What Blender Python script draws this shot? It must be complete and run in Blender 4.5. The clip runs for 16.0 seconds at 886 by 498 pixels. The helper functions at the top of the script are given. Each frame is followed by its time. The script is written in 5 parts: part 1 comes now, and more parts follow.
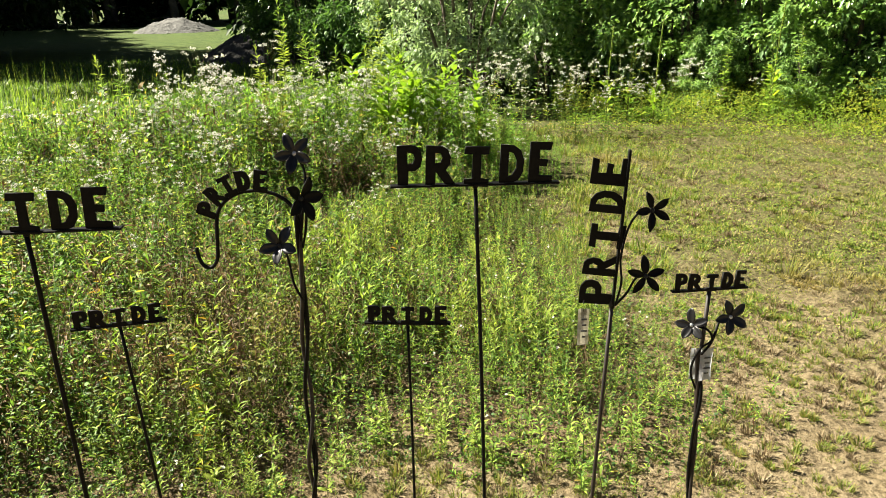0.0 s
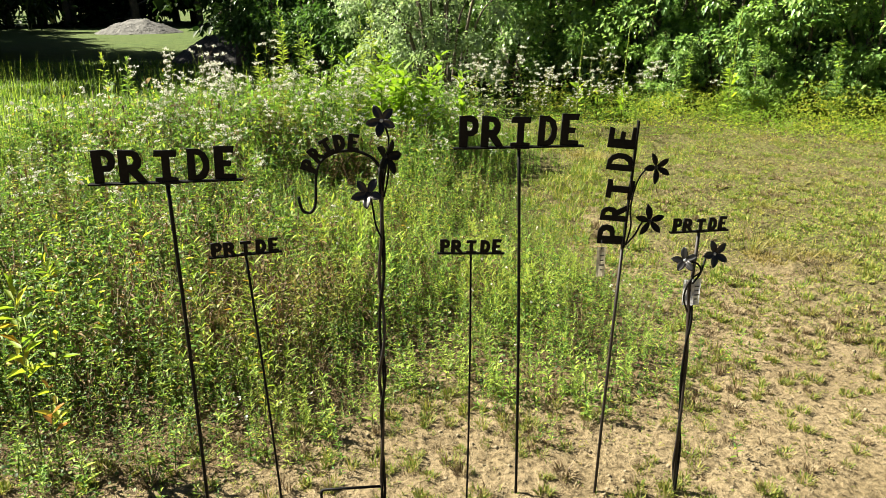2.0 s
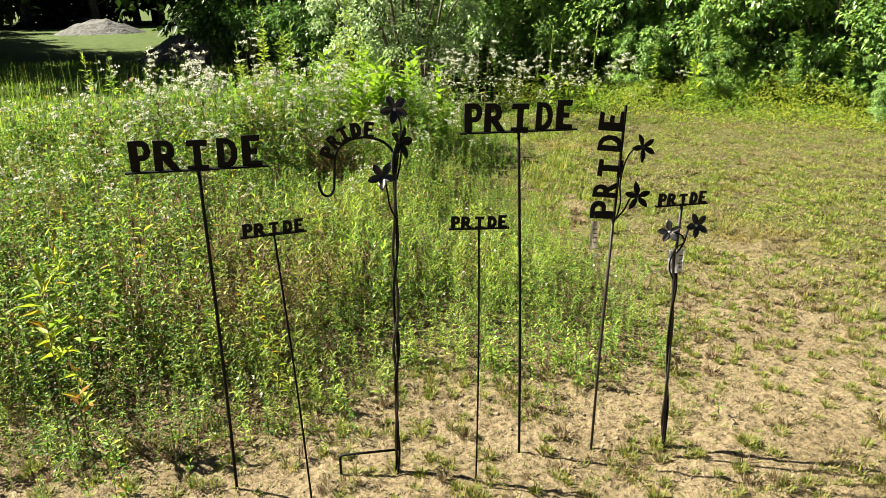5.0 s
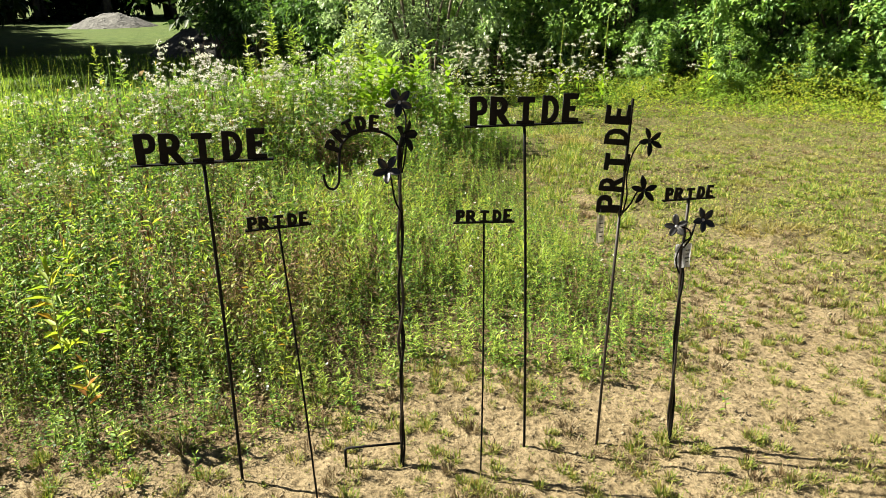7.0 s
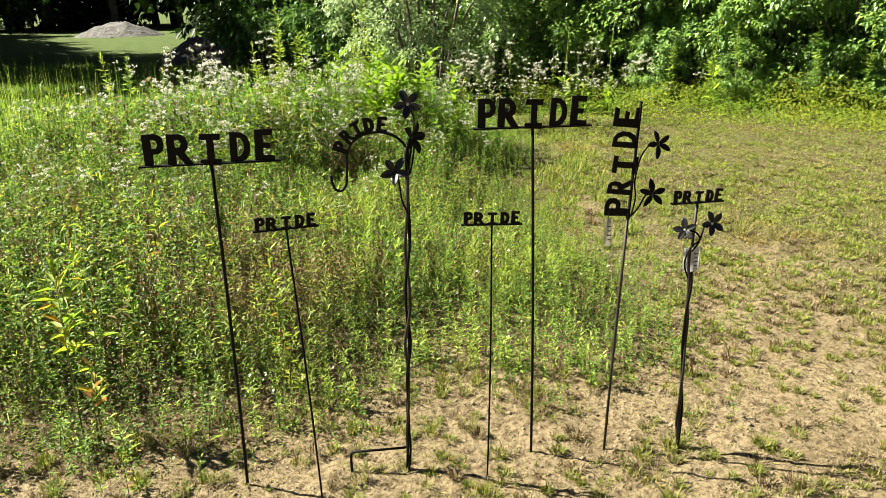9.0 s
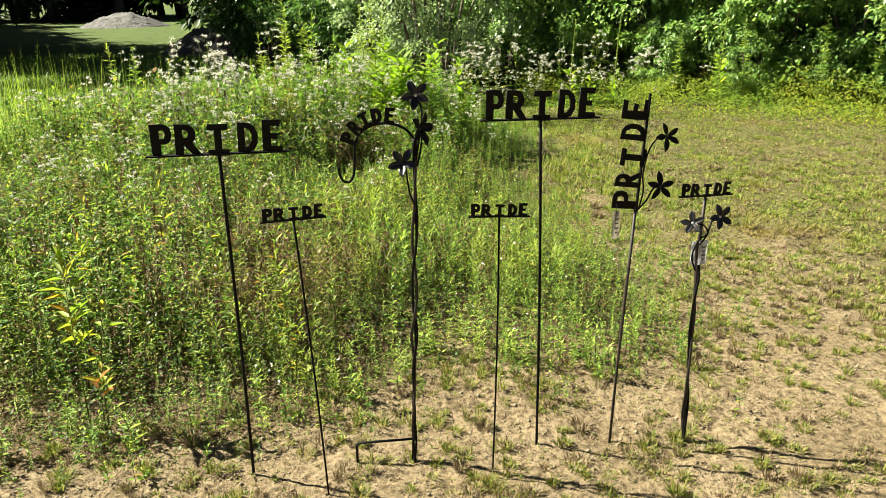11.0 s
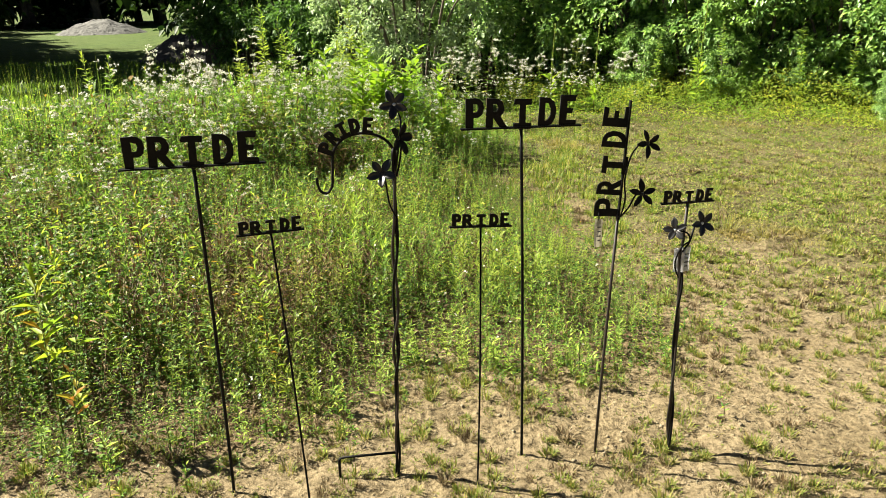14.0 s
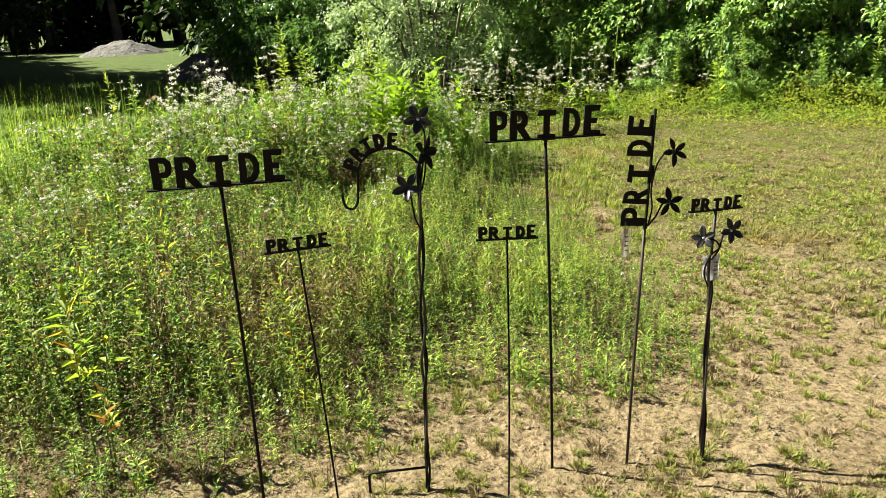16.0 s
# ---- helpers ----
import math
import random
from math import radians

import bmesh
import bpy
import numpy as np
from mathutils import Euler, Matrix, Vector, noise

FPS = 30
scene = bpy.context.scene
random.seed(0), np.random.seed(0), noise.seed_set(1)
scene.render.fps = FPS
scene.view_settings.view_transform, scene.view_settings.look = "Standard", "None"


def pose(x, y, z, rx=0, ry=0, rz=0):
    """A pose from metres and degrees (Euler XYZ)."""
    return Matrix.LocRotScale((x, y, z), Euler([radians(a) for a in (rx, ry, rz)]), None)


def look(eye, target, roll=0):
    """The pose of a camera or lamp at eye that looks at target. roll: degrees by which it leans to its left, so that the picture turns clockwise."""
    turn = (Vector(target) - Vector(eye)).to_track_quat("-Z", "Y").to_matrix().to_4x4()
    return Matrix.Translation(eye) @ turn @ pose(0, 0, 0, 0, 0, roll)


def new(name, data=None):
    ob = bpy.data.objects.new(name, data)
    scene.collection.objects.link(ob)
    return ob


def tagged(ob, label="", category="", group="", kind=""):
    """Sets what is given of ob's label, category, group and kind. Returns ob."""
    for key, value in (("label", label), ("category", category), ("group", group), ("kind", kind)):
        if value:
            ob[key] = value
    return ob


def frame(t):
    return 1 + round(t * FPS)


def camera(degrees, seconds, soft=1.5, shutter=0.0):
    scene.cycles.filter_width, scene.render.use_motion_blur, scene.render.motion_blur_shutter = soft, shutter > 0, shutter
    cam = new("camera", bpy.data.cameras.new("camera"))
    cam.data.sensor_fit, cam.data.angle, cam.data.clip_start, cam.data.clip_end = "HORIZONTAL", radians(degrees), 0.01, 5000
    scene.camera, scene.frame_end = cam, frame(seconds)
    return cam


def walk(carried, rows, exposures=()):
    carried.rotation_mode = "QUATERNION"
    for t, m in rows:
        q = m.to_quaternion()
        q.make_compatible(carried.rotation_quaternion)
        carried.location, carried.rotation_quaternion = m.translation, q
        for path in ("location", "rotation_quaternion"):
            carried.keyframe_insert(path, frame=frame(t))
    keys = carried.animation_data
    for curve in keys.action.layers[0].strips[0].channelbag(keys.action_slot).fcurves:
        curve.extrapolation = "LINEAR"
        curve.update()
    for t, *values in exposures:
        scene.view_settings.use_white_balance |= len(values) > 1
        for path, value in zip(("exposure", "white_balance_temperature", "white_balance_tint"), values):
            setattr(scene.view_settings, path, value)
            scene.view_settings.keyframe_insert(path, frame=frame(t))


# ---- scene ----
cam = camera(62.1, 16.0, soft=0.5)
PATH = [
    (0, (0.018, -0.007, 1.567), (-0.163, 1.875, 0.914), -1.4),
    (0.5, (-0.111, -0.088, 1.547), (-0.266, 1.804, 0.919), -1.6),
    (1, (-0.215, -0.187, 1.563), (-0.331, 1.705, 0.927), -1.4),
    (1.5, (-0.217, -0.338, 1.586), (-0.319, 1.553, 0.941), -0.9),
    (2, (-0.193, -0.481, 1.566), (-0.269, 1.411, 0.923), -0.6),
    (2.5, (-0.252, -0.579, 1.598), (-0.275, 1.315, 0.957), -0.6),
    (3, (-0.341, -0.666, 1.607), (-0.323, 1.222, 0.946), -0.8),
    (3.2, (-0.349, -0.685, 1.605), (-0.324, 1.197, 0.931), -1.0),
    (5.3, (-0.287, -0.68, 1.573), (-0.291, 1.21, 0.92), -1.5),
    (5.5, (-0.276, -0.688, 1.577), (-0.301, 1.201, 0.92), -1.7),
    (6, (-0.284, -0.692, 1.564), (-0.321, 1.198, 0.912), -1.5),
    (6.5, (-0.302, -0.681, 1.57), (-0.324, 1.206, 0.907), -1.4),
    (7, (-0.291, -0.676, 1.571), (-0.313, 1.209, 0.902), -1.4),
    (7.5, (-0.287, -0.682, 1.566), (-0.316, 1.205, 0.906), -1.4),
    (8, (-0.304, -0.674, 1.559), (-0.328, 1.219, 0.912), -1.3),
    (10.5, (-0.297, -0.676, 1.545), (-0.347, 1.216, 0.9), -1.3),
    (11, (-0.311, -0.673, 1.546), (-0.355, 1.213, 0.882), -1.1),
    (11.5, (-0.308, -0.666, 1.536), (-0.355, 1.215, 0.856), -0.7),
    (12, (-0.311, -0.668, 1.538), (-0.354, 1.211, 0.854), -0.6),
    (12.5, (-0.316, -0.672, 1.537), (-0.35, 1.21, 0.86), -0.7),
    (13, (-0.308, -0.655, 1.549), (-0.33, 1.227, 0.871), -1.2),
    (13.5, (-0.298, -0.645, 1.554), (-0.302, 1.24, 0.886), -1.4),
    (14, (-0.305, -0.636, 1.554), (-0.303, 1.253, 0.9), -1.4),
    (14.5, (-0.317, -0.645, 1.565), (-0.325, 1.249, 0.923), -1.8),
    (15, (-0.318, -0.636, 1.557), (-0.334, 1.262, 0.926), -2.5),
    (15.5, (-0.325, -0.621, 1.554), (-0.356, 1.278, 0.927), -3.0),
    (16, (-0.323, -0.628, 1.561), (-0.375, 1.271, 0.936), -3.1),
]
walk(cam, [(t, look(eye, target, roll)) for t, eye, target, roll in PATH])

# ---- light ----
SUN_TO = Vector((-0.969, 0.247, 0.0)).normalized()
SUN_ELEV = radians(42)
sun_way = Vector((SUN_TO.x * math.cos(SUN_ELEV), SUN_TO.y * math.cos(SUN_ELEV), math.sin(SUN_ELEV)))
world = bpy.data.worlds.new("world")
scene.world = world
world.use_nodes = True
wn = world.node_tree.nodes
sky = wn.new("ShaderNodeTexSky")
sky.sky_type, sky.sun_disc = "NISHITA", False
sky.sun_elevation, sky.sun_rotation = SUN_ELEV, math.atan2(SUN_TO.x, SUN_TO.y)
world.node_tree.links.new(sky.outputs[0], wn["Background"].inputs[0])
wn["Background"].inputs[1].default_value = 0.014
sun = new("sun", bpy.data.lights.new("sun", "SUN"))
sun.data.energy, sun.data.angle, sun.data.color = 5.9, radians(0.55), (1.0, 0.94, 0.79)
sun.matrix_world = look(sun_way * 50, (0, 0, 0))
scene.view_settings.exposure = 2.04


# ---- materials ----
def node_mat(name):
    m = bpy.data.materials.new(name)
    m.use_nodes = True
    return m, m.node_tree.nodes, m.node_tree.links


def ramp(nodes, links, fac, stops):
    r = nodes.new("ShaderNodeValToRGB")
    while len(r.color_ramp.elements) < len(stops):
        r.color_ramp.elements.new(0.5)
    for e, (p, c) in zip(r.color_ramp.elements, stops):
        e.position, e.color = p, (*c, 1)
    links.new(fac, r.inputs[0])
    return r.outputs[0]


def noise_tex(nodes, links, scale, detail=3, vec=None, rough=0.55):
    n = nodes.new("ShaderNodeTexNoise")
    n.inputs["Scale"].default_value, n.inputs["Detail"].default_value = scale, detail
    n.inputs["Roughness"].default_value = rough
    if vec is not None:
        links.new(vec, n.inputs["Vector"])
    return n.outputs[0]


def mix_col(nodes, links, fac, a, b, kind="MIX"):
    m = nodes.new("ShaderNodeMix")
    m.data_type, m.blend_type = "RGBA", kind
    for k, v in ((0, fac), (6, a), (7, b)):
        if hasattr(v, "is_linked"):
            links.new(v, m.inputs[k])
        else:
            m.inputs[k].default_value = v if k == 0 else (*v, 1)
    return m.outputs[2]


def leaf_mat(name, stops, patch=None, patch_scale=1.3, patch_at=(0.5, 0.66), rough=0.52, through_part=0.48, warm=(1.22, 1.32, 0.72), spec=0.18):
    """Foliage: colour by leaf, wide patches of a second tone, and light that passes through."""
    m, nodes, links = node_mat(name)
    geo = nodes.new("ShaderNodeNewGeometry")
    col = ramp(nodes, links, geo.outputs["Random Per Island"], stops)
    if patch:
        n = noise_tex(nodes, links, patch_scale, 3, geo.outputs["Position"])
        mr = nodes.new("ShaderNodeMapRange")
        mr.inputs[1].default_value, mr.inputs[2].default_value = patch_at
        links.new(n, mr.inputs[0])
        col = mix_col(nodes, links, mr.outputs[0], col, patch)
    fine = noise_tex(nodes, links, 90, 2, geo.outputs["Position"])
    var = ramp(nodes, links, fine, [(0.3, (0.72, 0.74, 0.7)), (0.7, (1.15, 1.12, 1.1))])
    col = mix_col(nodes, links, 1.0, col, var, "MULTIPLY")
    p = nodes["Principled BSDF"]
    links.new(col, p.inputs["Base Color"])
    p.inputs["Roughness"].default_value = rough
    p.inputs["Specular IOR Level"].default_value = spec
    tr = nodes.new("ShaderNodeBsdfTranslucent")
    links.new(mix_col(nodes, links, 1.0, col, warm, "MULTIPLY"), tr.inputs[0])
    mx = nodes.new("ShaderNodeMixShader")
    mx.inputs[0].default_value = through_part
    links.new(p.outputs[0], mx.inputs[1])
    links.new(tr.outputs[0], mx.inputs[2])
    links.new(mx.outputs[0], nodes["Material Output"].inputs[0])
    return m


def solid_mat(name, a, b, scale=40, rough=0.6, metal=0.0, bump=0.2, dist=0.002, spec=0.5):
    m, nodes, links = node_mat(name)
    tc = nodes.new("ShaderNodeNewGeometry")
    n = noise_tex(nodes, links, scale, 5, tc.outputs["Position"])
    n2 = noise_tex(nodes, links, scale * 0.12, 3, tc.outputs["Position"])
    mul = nodes.new("ShaderNodeMath")
    mul.operation = "ADD"
    links.new(n, mul.inputs[0])
    links.new(n2, mul.inputs[1])
    half = nodes.new("ShaderNodeMath")
    half.operation = "MULTIPLY"
    half.inputs[1].default_value = 0.5
    links.new(mul.outputs[0], half.inputs[0])
    p = nodes["Principled BSDF"]
    links.new(ramp(nodes, links, half.outputs[0], [(0.38, a), (0.62, b)]), p.inputs["Base Color"])
    p.inputs["Roughness"].default_value, p.inputs["Metallic"].default_value = rough, metal
    p.inputs["Specular IOR Level"].default_value = spec
    bp = nodes.new("ShaderNodeBump")
    bp.inputs["Strength"].default_value, bp.inputs["Distance"].default_value = bump, dist
    links.new(n, bp.inputs["Height"])
    links.new(bp.outputs[0], p.inputs["Normal"])
    return m


STEEL = solid_mat("black_steel", (0.002, 0.002, 0.002), (0.005, 0.0048, 0.0045), 120, 0.55, 0.0, 0.25, 0.0008, 0.12)
STEEL_PETAL = solid_mat("hammered_black_steel", (0.006, 0.006, 0.0065), (0.014, 0.0135, 0.0135), 90, 0.33, 0.4, 0.3, 0.001)
STEEL_RUST = solid_mat("rusty_dark_steel", (0.006, 0.005, 0.0045), (0.022, 0.013, 0.009), 60, 0.6, 0.15, 0.4, 0.001)
NUT = solid_mat("bright_steel", (0.4, 0.4, 0.42), (0.55, 0.55, 0.56), 200, 0.3, 0.9, 0.1, 0.0005)
TAG = solid_mat("white_plastic", (0.6, 0.6, 0.62), (0.8, 0.8, 0.82), 70, 0.3, 0.0, 0.6, 0.004)
TAG_OLD = solid_mat("weathered_card", (0.3, 0.28, 0.22), (0.62, 0.6, 0.52), 90, 0.7, 0.0, 0.5, 0.003)
INK = solid_mat("grey_ink", (0.05, 0.05, 0.05), (0.1, 0.1, 0.1), 50, 0.7)
BARK = solid_mat("grey_brown_bark", (0.05, 0.04, 0.03), (0.14, 0.11, 0.085), 18, 0.9, 0.0, 0.8, 0.02)
STEM = leaf_mat("green_stem", [(0, (0.06, 0.115, 0.018)), (0.5, (0.11, 0.15, 0.028)), (0.85, (0.15, 0.115, 0.04)), (1, (0.13, 0.055, 0.026))], None, through_part=0.1)
DRY_STEM = leaf_mat("dry_stem", [(0, (0.07, 0.04, 0.018)), (0.6, (0.15, 0.098, 0.045)), (1, (0.23, 0.175, 0.09))], None, through_part=0.1)
DRY_LEAF = leaf_mat("dead_leaf", [(0, (0.06, 0.034, 0.015)), (0.5, (0.14, 0.09, 0.04)), (1, (0.27, 0.2, 0.1))], None, through_part=0.2, warm=(1.1, 1, 0.8))
WEED = leaf_mat("weed_leaf", [(0, (0.034, 0.08, 0.016)), (0.4, (0.09, 0.185, 0.03)), (0.75, (0.205, 0.335, 0.048)), (0.95, (0.4, 0.43, 0.07)), (1, (0.27, 0.16, 0.05))], (0.2, 0.19, 0.045), 1.0, (0.56, 0.7), through_part=0.38)
WEED_LIGHT = leaf_mat("pale_weed_leaf", [(0, (0.085, 0.16, 0.032)), (0.45, (0.19, 0.3, 0.055)), (1, (0.36, 0.45, 0.085))], (0.27, 0.33, 0.06), 1.6, (0.5, 0.62), through_part=0.42)
CLOVER = leaf_mat("clover_leaf", [(0, (0.02, 0.05, 0.011)), (0.6, (0.055, 0.11, 0.02)), (1, (0.16, 0.21, 0.042))], (0.13, 0.085, 0.036), 1.4, (0.54, 0.64), through_part=0.22)
GRASS = leaf_mat("short_grass", [(0, (0.078, 0.13, 0.022)), (0.45, (0.155, 0.22, 0.034)), (0.8, (0.27, 0.285, 0.06)), (1, (0.34, 0.27, 0.11))], (0.25, 0.195, 0.078), 0.8, (0.55, 0.68), 0.55, 0.36)
TUFT = leaf_mat("tuft_grass", [(0, (0.086, 0.130, 0.019)), (0.45, (0.166, 0.204, 0.037)), (0.75, (0.259, 0.234, 0.074)), (1, (0.259, 0.197, 0.085))], None, through_part=0.35)
STRAW = leaf_mat("dry_straw", [(0, (0.090, 0.056, 0.028)), (0.5, (0.190, 0.140, 0.073)), (1, (0.280, 0.235, 0.146))], None, through_part=0.2, warm=(1, 1, 0.9))
PETAL_W = leaf_mat("white_floret", [(0, (0.5, 0.5, 0.44)), (0.7, (0.68, 0.68, 0.63)), (1, (0.44, 0.4, 0.28))], None, through_part=0.4, warm=(1, 1, 0.96))
MILK = leaf_mat("milkweed_leaf", [(0, (0.151, 0.263, 0.024)), (0.6, (0.242, 0.364, 0.031)), (1, (0.340, 0.408, 0.043))], None, through_part=0.5)
WITHERED = leaf_mat("withered_orange_leaf", [(0, (0.2, 0.09, 0.03)), (0.5, (0.34, 0.16, 0.045)), (1, (0.4, 0.26, 0.07))], None, through_part=0.3, warm=(1.1, 1.0, 0.7))
YELLOWING = leaf_mat("yellowing_leaf", [(0, (0.157, 0.255, 0.031)), (0.6, (0.266, 0.328, 0.037)), (0.9, (0.361, 0.335, 0.050)), (1, (0.392, 0.182, 0.037))], None, through_part=0.45)
FAR_WEED = leaf_mat("tall_weed_leaf", [(0, (0.075, 0.17, 0.032)), (0.5, (0.17, 0.315, 0.06)), (0.9, (0.29, 0.44, 0.085)), (1, (0.37, 0.4, 0.07))], (0.21, 0.375, 0.07), 0.9, (0.5, 0.62), through_part=0.45)
SHRUB_A = leaf_mat("shrub_leaf", [(0, (0.07, 0.14, 0.045)), (0.5, (0.17, 0.3, 0.095)), (1, (0.34, 0.47, 0.17))], (0.23, 0.36, 0.095), 0.9, (0.48, 0.62), 0.3, 0.42, (1.2, 1.25, 0.7), 0.6)
# Back-row copy of the shrub leaf, with the hedge's shade in its colour.
SHRUB_SHADED = leaf_mat("shaded_shrub_leaf", [(0, (0.03, 0.07, 0.02)), (0.5, (0.06, 0.13, 0.03)), (1, (0.11, 0.2, 0.045))], None, rough=0.36, through_part=0.3, spec=0.45)
SHRUB_B = leaf_mat("grey_green_leaf", [(0, (0.17, 0.24, 0.14)), (0.5, (0.27, 0.36, 0.21)), (1, (0.4, 0.48, 0.31))], None, rough=0.4, through_part=0.38, spec=0.4)
# Leaf tones set very dark to carry the shade inside the woods.
TREE_LEAF_SHADED = leaf_mat("tree_leaf", [(0, (0.011, 0.028, 0.008)), (0.6, (0.020, 0.045, 0.011)), (1, (0.034, 0.062, 0.014))], None, through_part=0.2)
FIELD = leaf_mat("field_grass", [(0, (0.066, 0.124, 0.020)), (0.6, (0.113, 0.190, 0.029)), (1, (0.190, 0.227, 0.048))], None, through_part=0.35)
COVER = leaf_mat("ground_cover_leaf", [(0, (0.12, 0.18, 0.03)), (0.5, (0.24, 0.31, 0.042)), (1, (0.38, 0.36, 0.065))], (0.16, 0.25, 0.04), 1.2, (0.5, 0.6), through_part=0.5)
GRAVEL = solid_mat("grey_gravel", (0.04, 0.039, 0.036), (0.12, 0.117, 0.107), 6, 0.95, 0.0, 1.0, 0.08)
SOIL_PILE = solid_mat("dark_soil", (0.02, 0.019, 0.017), (0.06, 0.056, 0.05), 7, 0.95, 0.0, 1.0, 0.08)


def ground_mat():
    m, nodes, links = node_mat("sandy_ground")
    geo = nodes.new("ShaderNodeNewGeometry")
    pos = geo.outputs["Position"]
    att = nodes.new("ShaderNodeAttribute")
    att.attribute_name = "cover"
    grain = noise_tex(nodes, links, 420, 3, pos, 0.7)
    lump = noise_tex(nodes, links, 38, 5, pos, 0.65)
    wide = noise_tex(nodes, links, 2.3, 4, pos)
    sand = ramp(nodes, links, lump, [(0.31, (0.05, 0.038, 0.022)), (0.4, (0.145, 0.118, 0.073)), (0.56, (0.275, 0.229, 0.152))])
    tint = ramp(nodes, links, wide, [(0.35, (0.8, 0.76, 0.68)), (0.65, (1.08, 1.04, 0.98))])
    sand = mix_col(nodes, links, 1.0, sand, tint, "MULTIPLY")
    specks = ramp(nodes, links, grain, [(0.36, (0.5, 0.47, 0.42)), (0.55, (1.08, 1.06, 1.0))])
    sand = mix_col(nodes, links, 1.0, sand, specks, "MULTIPLY")
    soil = ramp(nodes, links, lump, [(0.3, (0.032, 0.022, 0.011)), (0.48, (0.115, 0.08, 0.042)), (0.66, (0.22, 0.163, 0.093))])
    turf = ramp(nodes, links, lump, [(0.3, (0.036, 0.036, 0.012)), (0.5, (0.085, 0.08, 0.029)), (0.7, (0.175, 0.15, 0.064))])
    mid = nodes.new("ShaderNodeMath")
    mid.operation = "MULTIPLY_ADD"
    mid.inputs[1].default_value, mid.inputs[2].default_value = 0.5, -0.25
    links.new(lump, mid.inputs[0])
    add = nodes.new("ShaderNodeMath")
    links.new(att.outputs["Fac"], add.inputs[0])
    links.new(mid.outputs[0], add.inputs[1])
    m1 = nodes.new("ShaderNodeMapRange")
    m1.inputs[1].default_value, m1.inputs[2].default_value = 0.2, 0.5
    links.new(add.outputs[0], m1.inputs[0])
    col = mix_col(nodes, links, m1.outputs[0], sand, soil)
    att2 = nodes.new("ShaderNodeAttribute")
    att2.attribute_name = "turf"
    col = mix_col(nodes, links, att2.outputs["Fac"], col, turf)
    # Meadow green, darkened to carry part of the trees' shade on the field.
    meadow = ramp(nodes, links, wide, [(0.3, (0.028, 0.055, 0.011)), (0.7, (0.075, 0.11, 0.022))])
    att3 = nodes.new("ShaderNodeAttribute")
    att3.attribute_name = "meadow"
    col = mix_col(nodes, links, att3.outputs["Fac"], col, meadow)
    p = nodes["Principled BSDF"]
    links.new(col, p.inputs["Base Color"])
    p.inputs["Roughness"].default_value = 0.95
    p.inputs["Specular IOR Level"].default_value = 0.15
    b1 = nodes.new("ShaderNodeBump")
    b1.inputs["Strength"].default_value, b1.inputs["Distance"].default_value = 1.0, 0.034
    links.new(lump, b1.inputs["Height"])
    b2 = nodes.new("ShaderNodeBump")
    b2.inputs["Strength"].default_value, b2.inputs["Distance"].default_value = 0.7, 0.003
    links.new(grain, b2.inputs["Height"])
    links.new(b1.outputs[0], b2.inputs["Normal"])
    links.new(b2.outputs[0], p.inputs["Normal"])
    return m


GROUND = ground_mat()


# ---- mesh helpers ----
def tri_mesh(name, v, f, mat, smooth=False):
    v, f = np.asarray(v, np.float32).reshape(-1, 3), np.asarray(f, np.int32).reshape(-1, 3)
    me = bpy.data.meshes.new(name)
    me.vertices.add(len(v))
    me.vertices.foreach_set("co", v.ravel())
    me.loops.add(len(f) * 3)
    me.loops.foreach_set("vertex_index", f.ravel())
    me.polygons.add(len(f))
    me.polygons.foreach_set("loop_start", np.arange(len(f), dtype=np.int32) * 3)
    if smooth:
        me.polygons.foreach_set("use_smooth", np.ones(len(f), dtype=bool))
    me.update(calc_edges=True)
    me.materials.append(mat)
    return me


def joined(parts):
    parts = [p for p in parts if len(p[0])]
    vs, fs, n = [], [], 0
    for v, f in parts:
        vs.append(v)
        fs.append(f + n)
        n += len(v)
    return (np.concatenate(vs), np.concatenate(fs)) if vs else (np.zeros((0, 3)), np.zeros((0, 3), int))


def unit(a):
    return a / np.maximum(np.linalg.norm(a, axis=-1, keepdims=True), 1e-9)


def frames(d):
    side = np.cross(d, np.array([0, 0, 1.0]))
    bad = np.linalg.norm(side, axis=-1) < 1e-3
    side[bad] = (1, 0, 0)
    side = unit(side)
    return side, unit(np.cross(side, d))


def narrow_leaves(o, d, length, width, fold=0.3, droop=0.15):
    """Pointed leaves of two faces, folded along the midrib."""
    d = unit(d)
    s, n = frames(d)
    L, W = length[:, None], width[:, None]
    down = np.array([0, 0, -1.0]) * droop * L
    left = o + d * L * 0.42 + s * W * 0.5 + n * W * fold
    right = o + d * L * 0.42 - s * W * 0.5 + n * W * fold
    v = np.stack([o, left, o + d * L + down, right], 1).reshape(-1, 3)
    k = np.arange(len(o))[:, None] * 4
    f = np.stack([k + [0, 2, 1], k + [0, 3, 2]], 1).reshape(-1, 3)
    return v, f


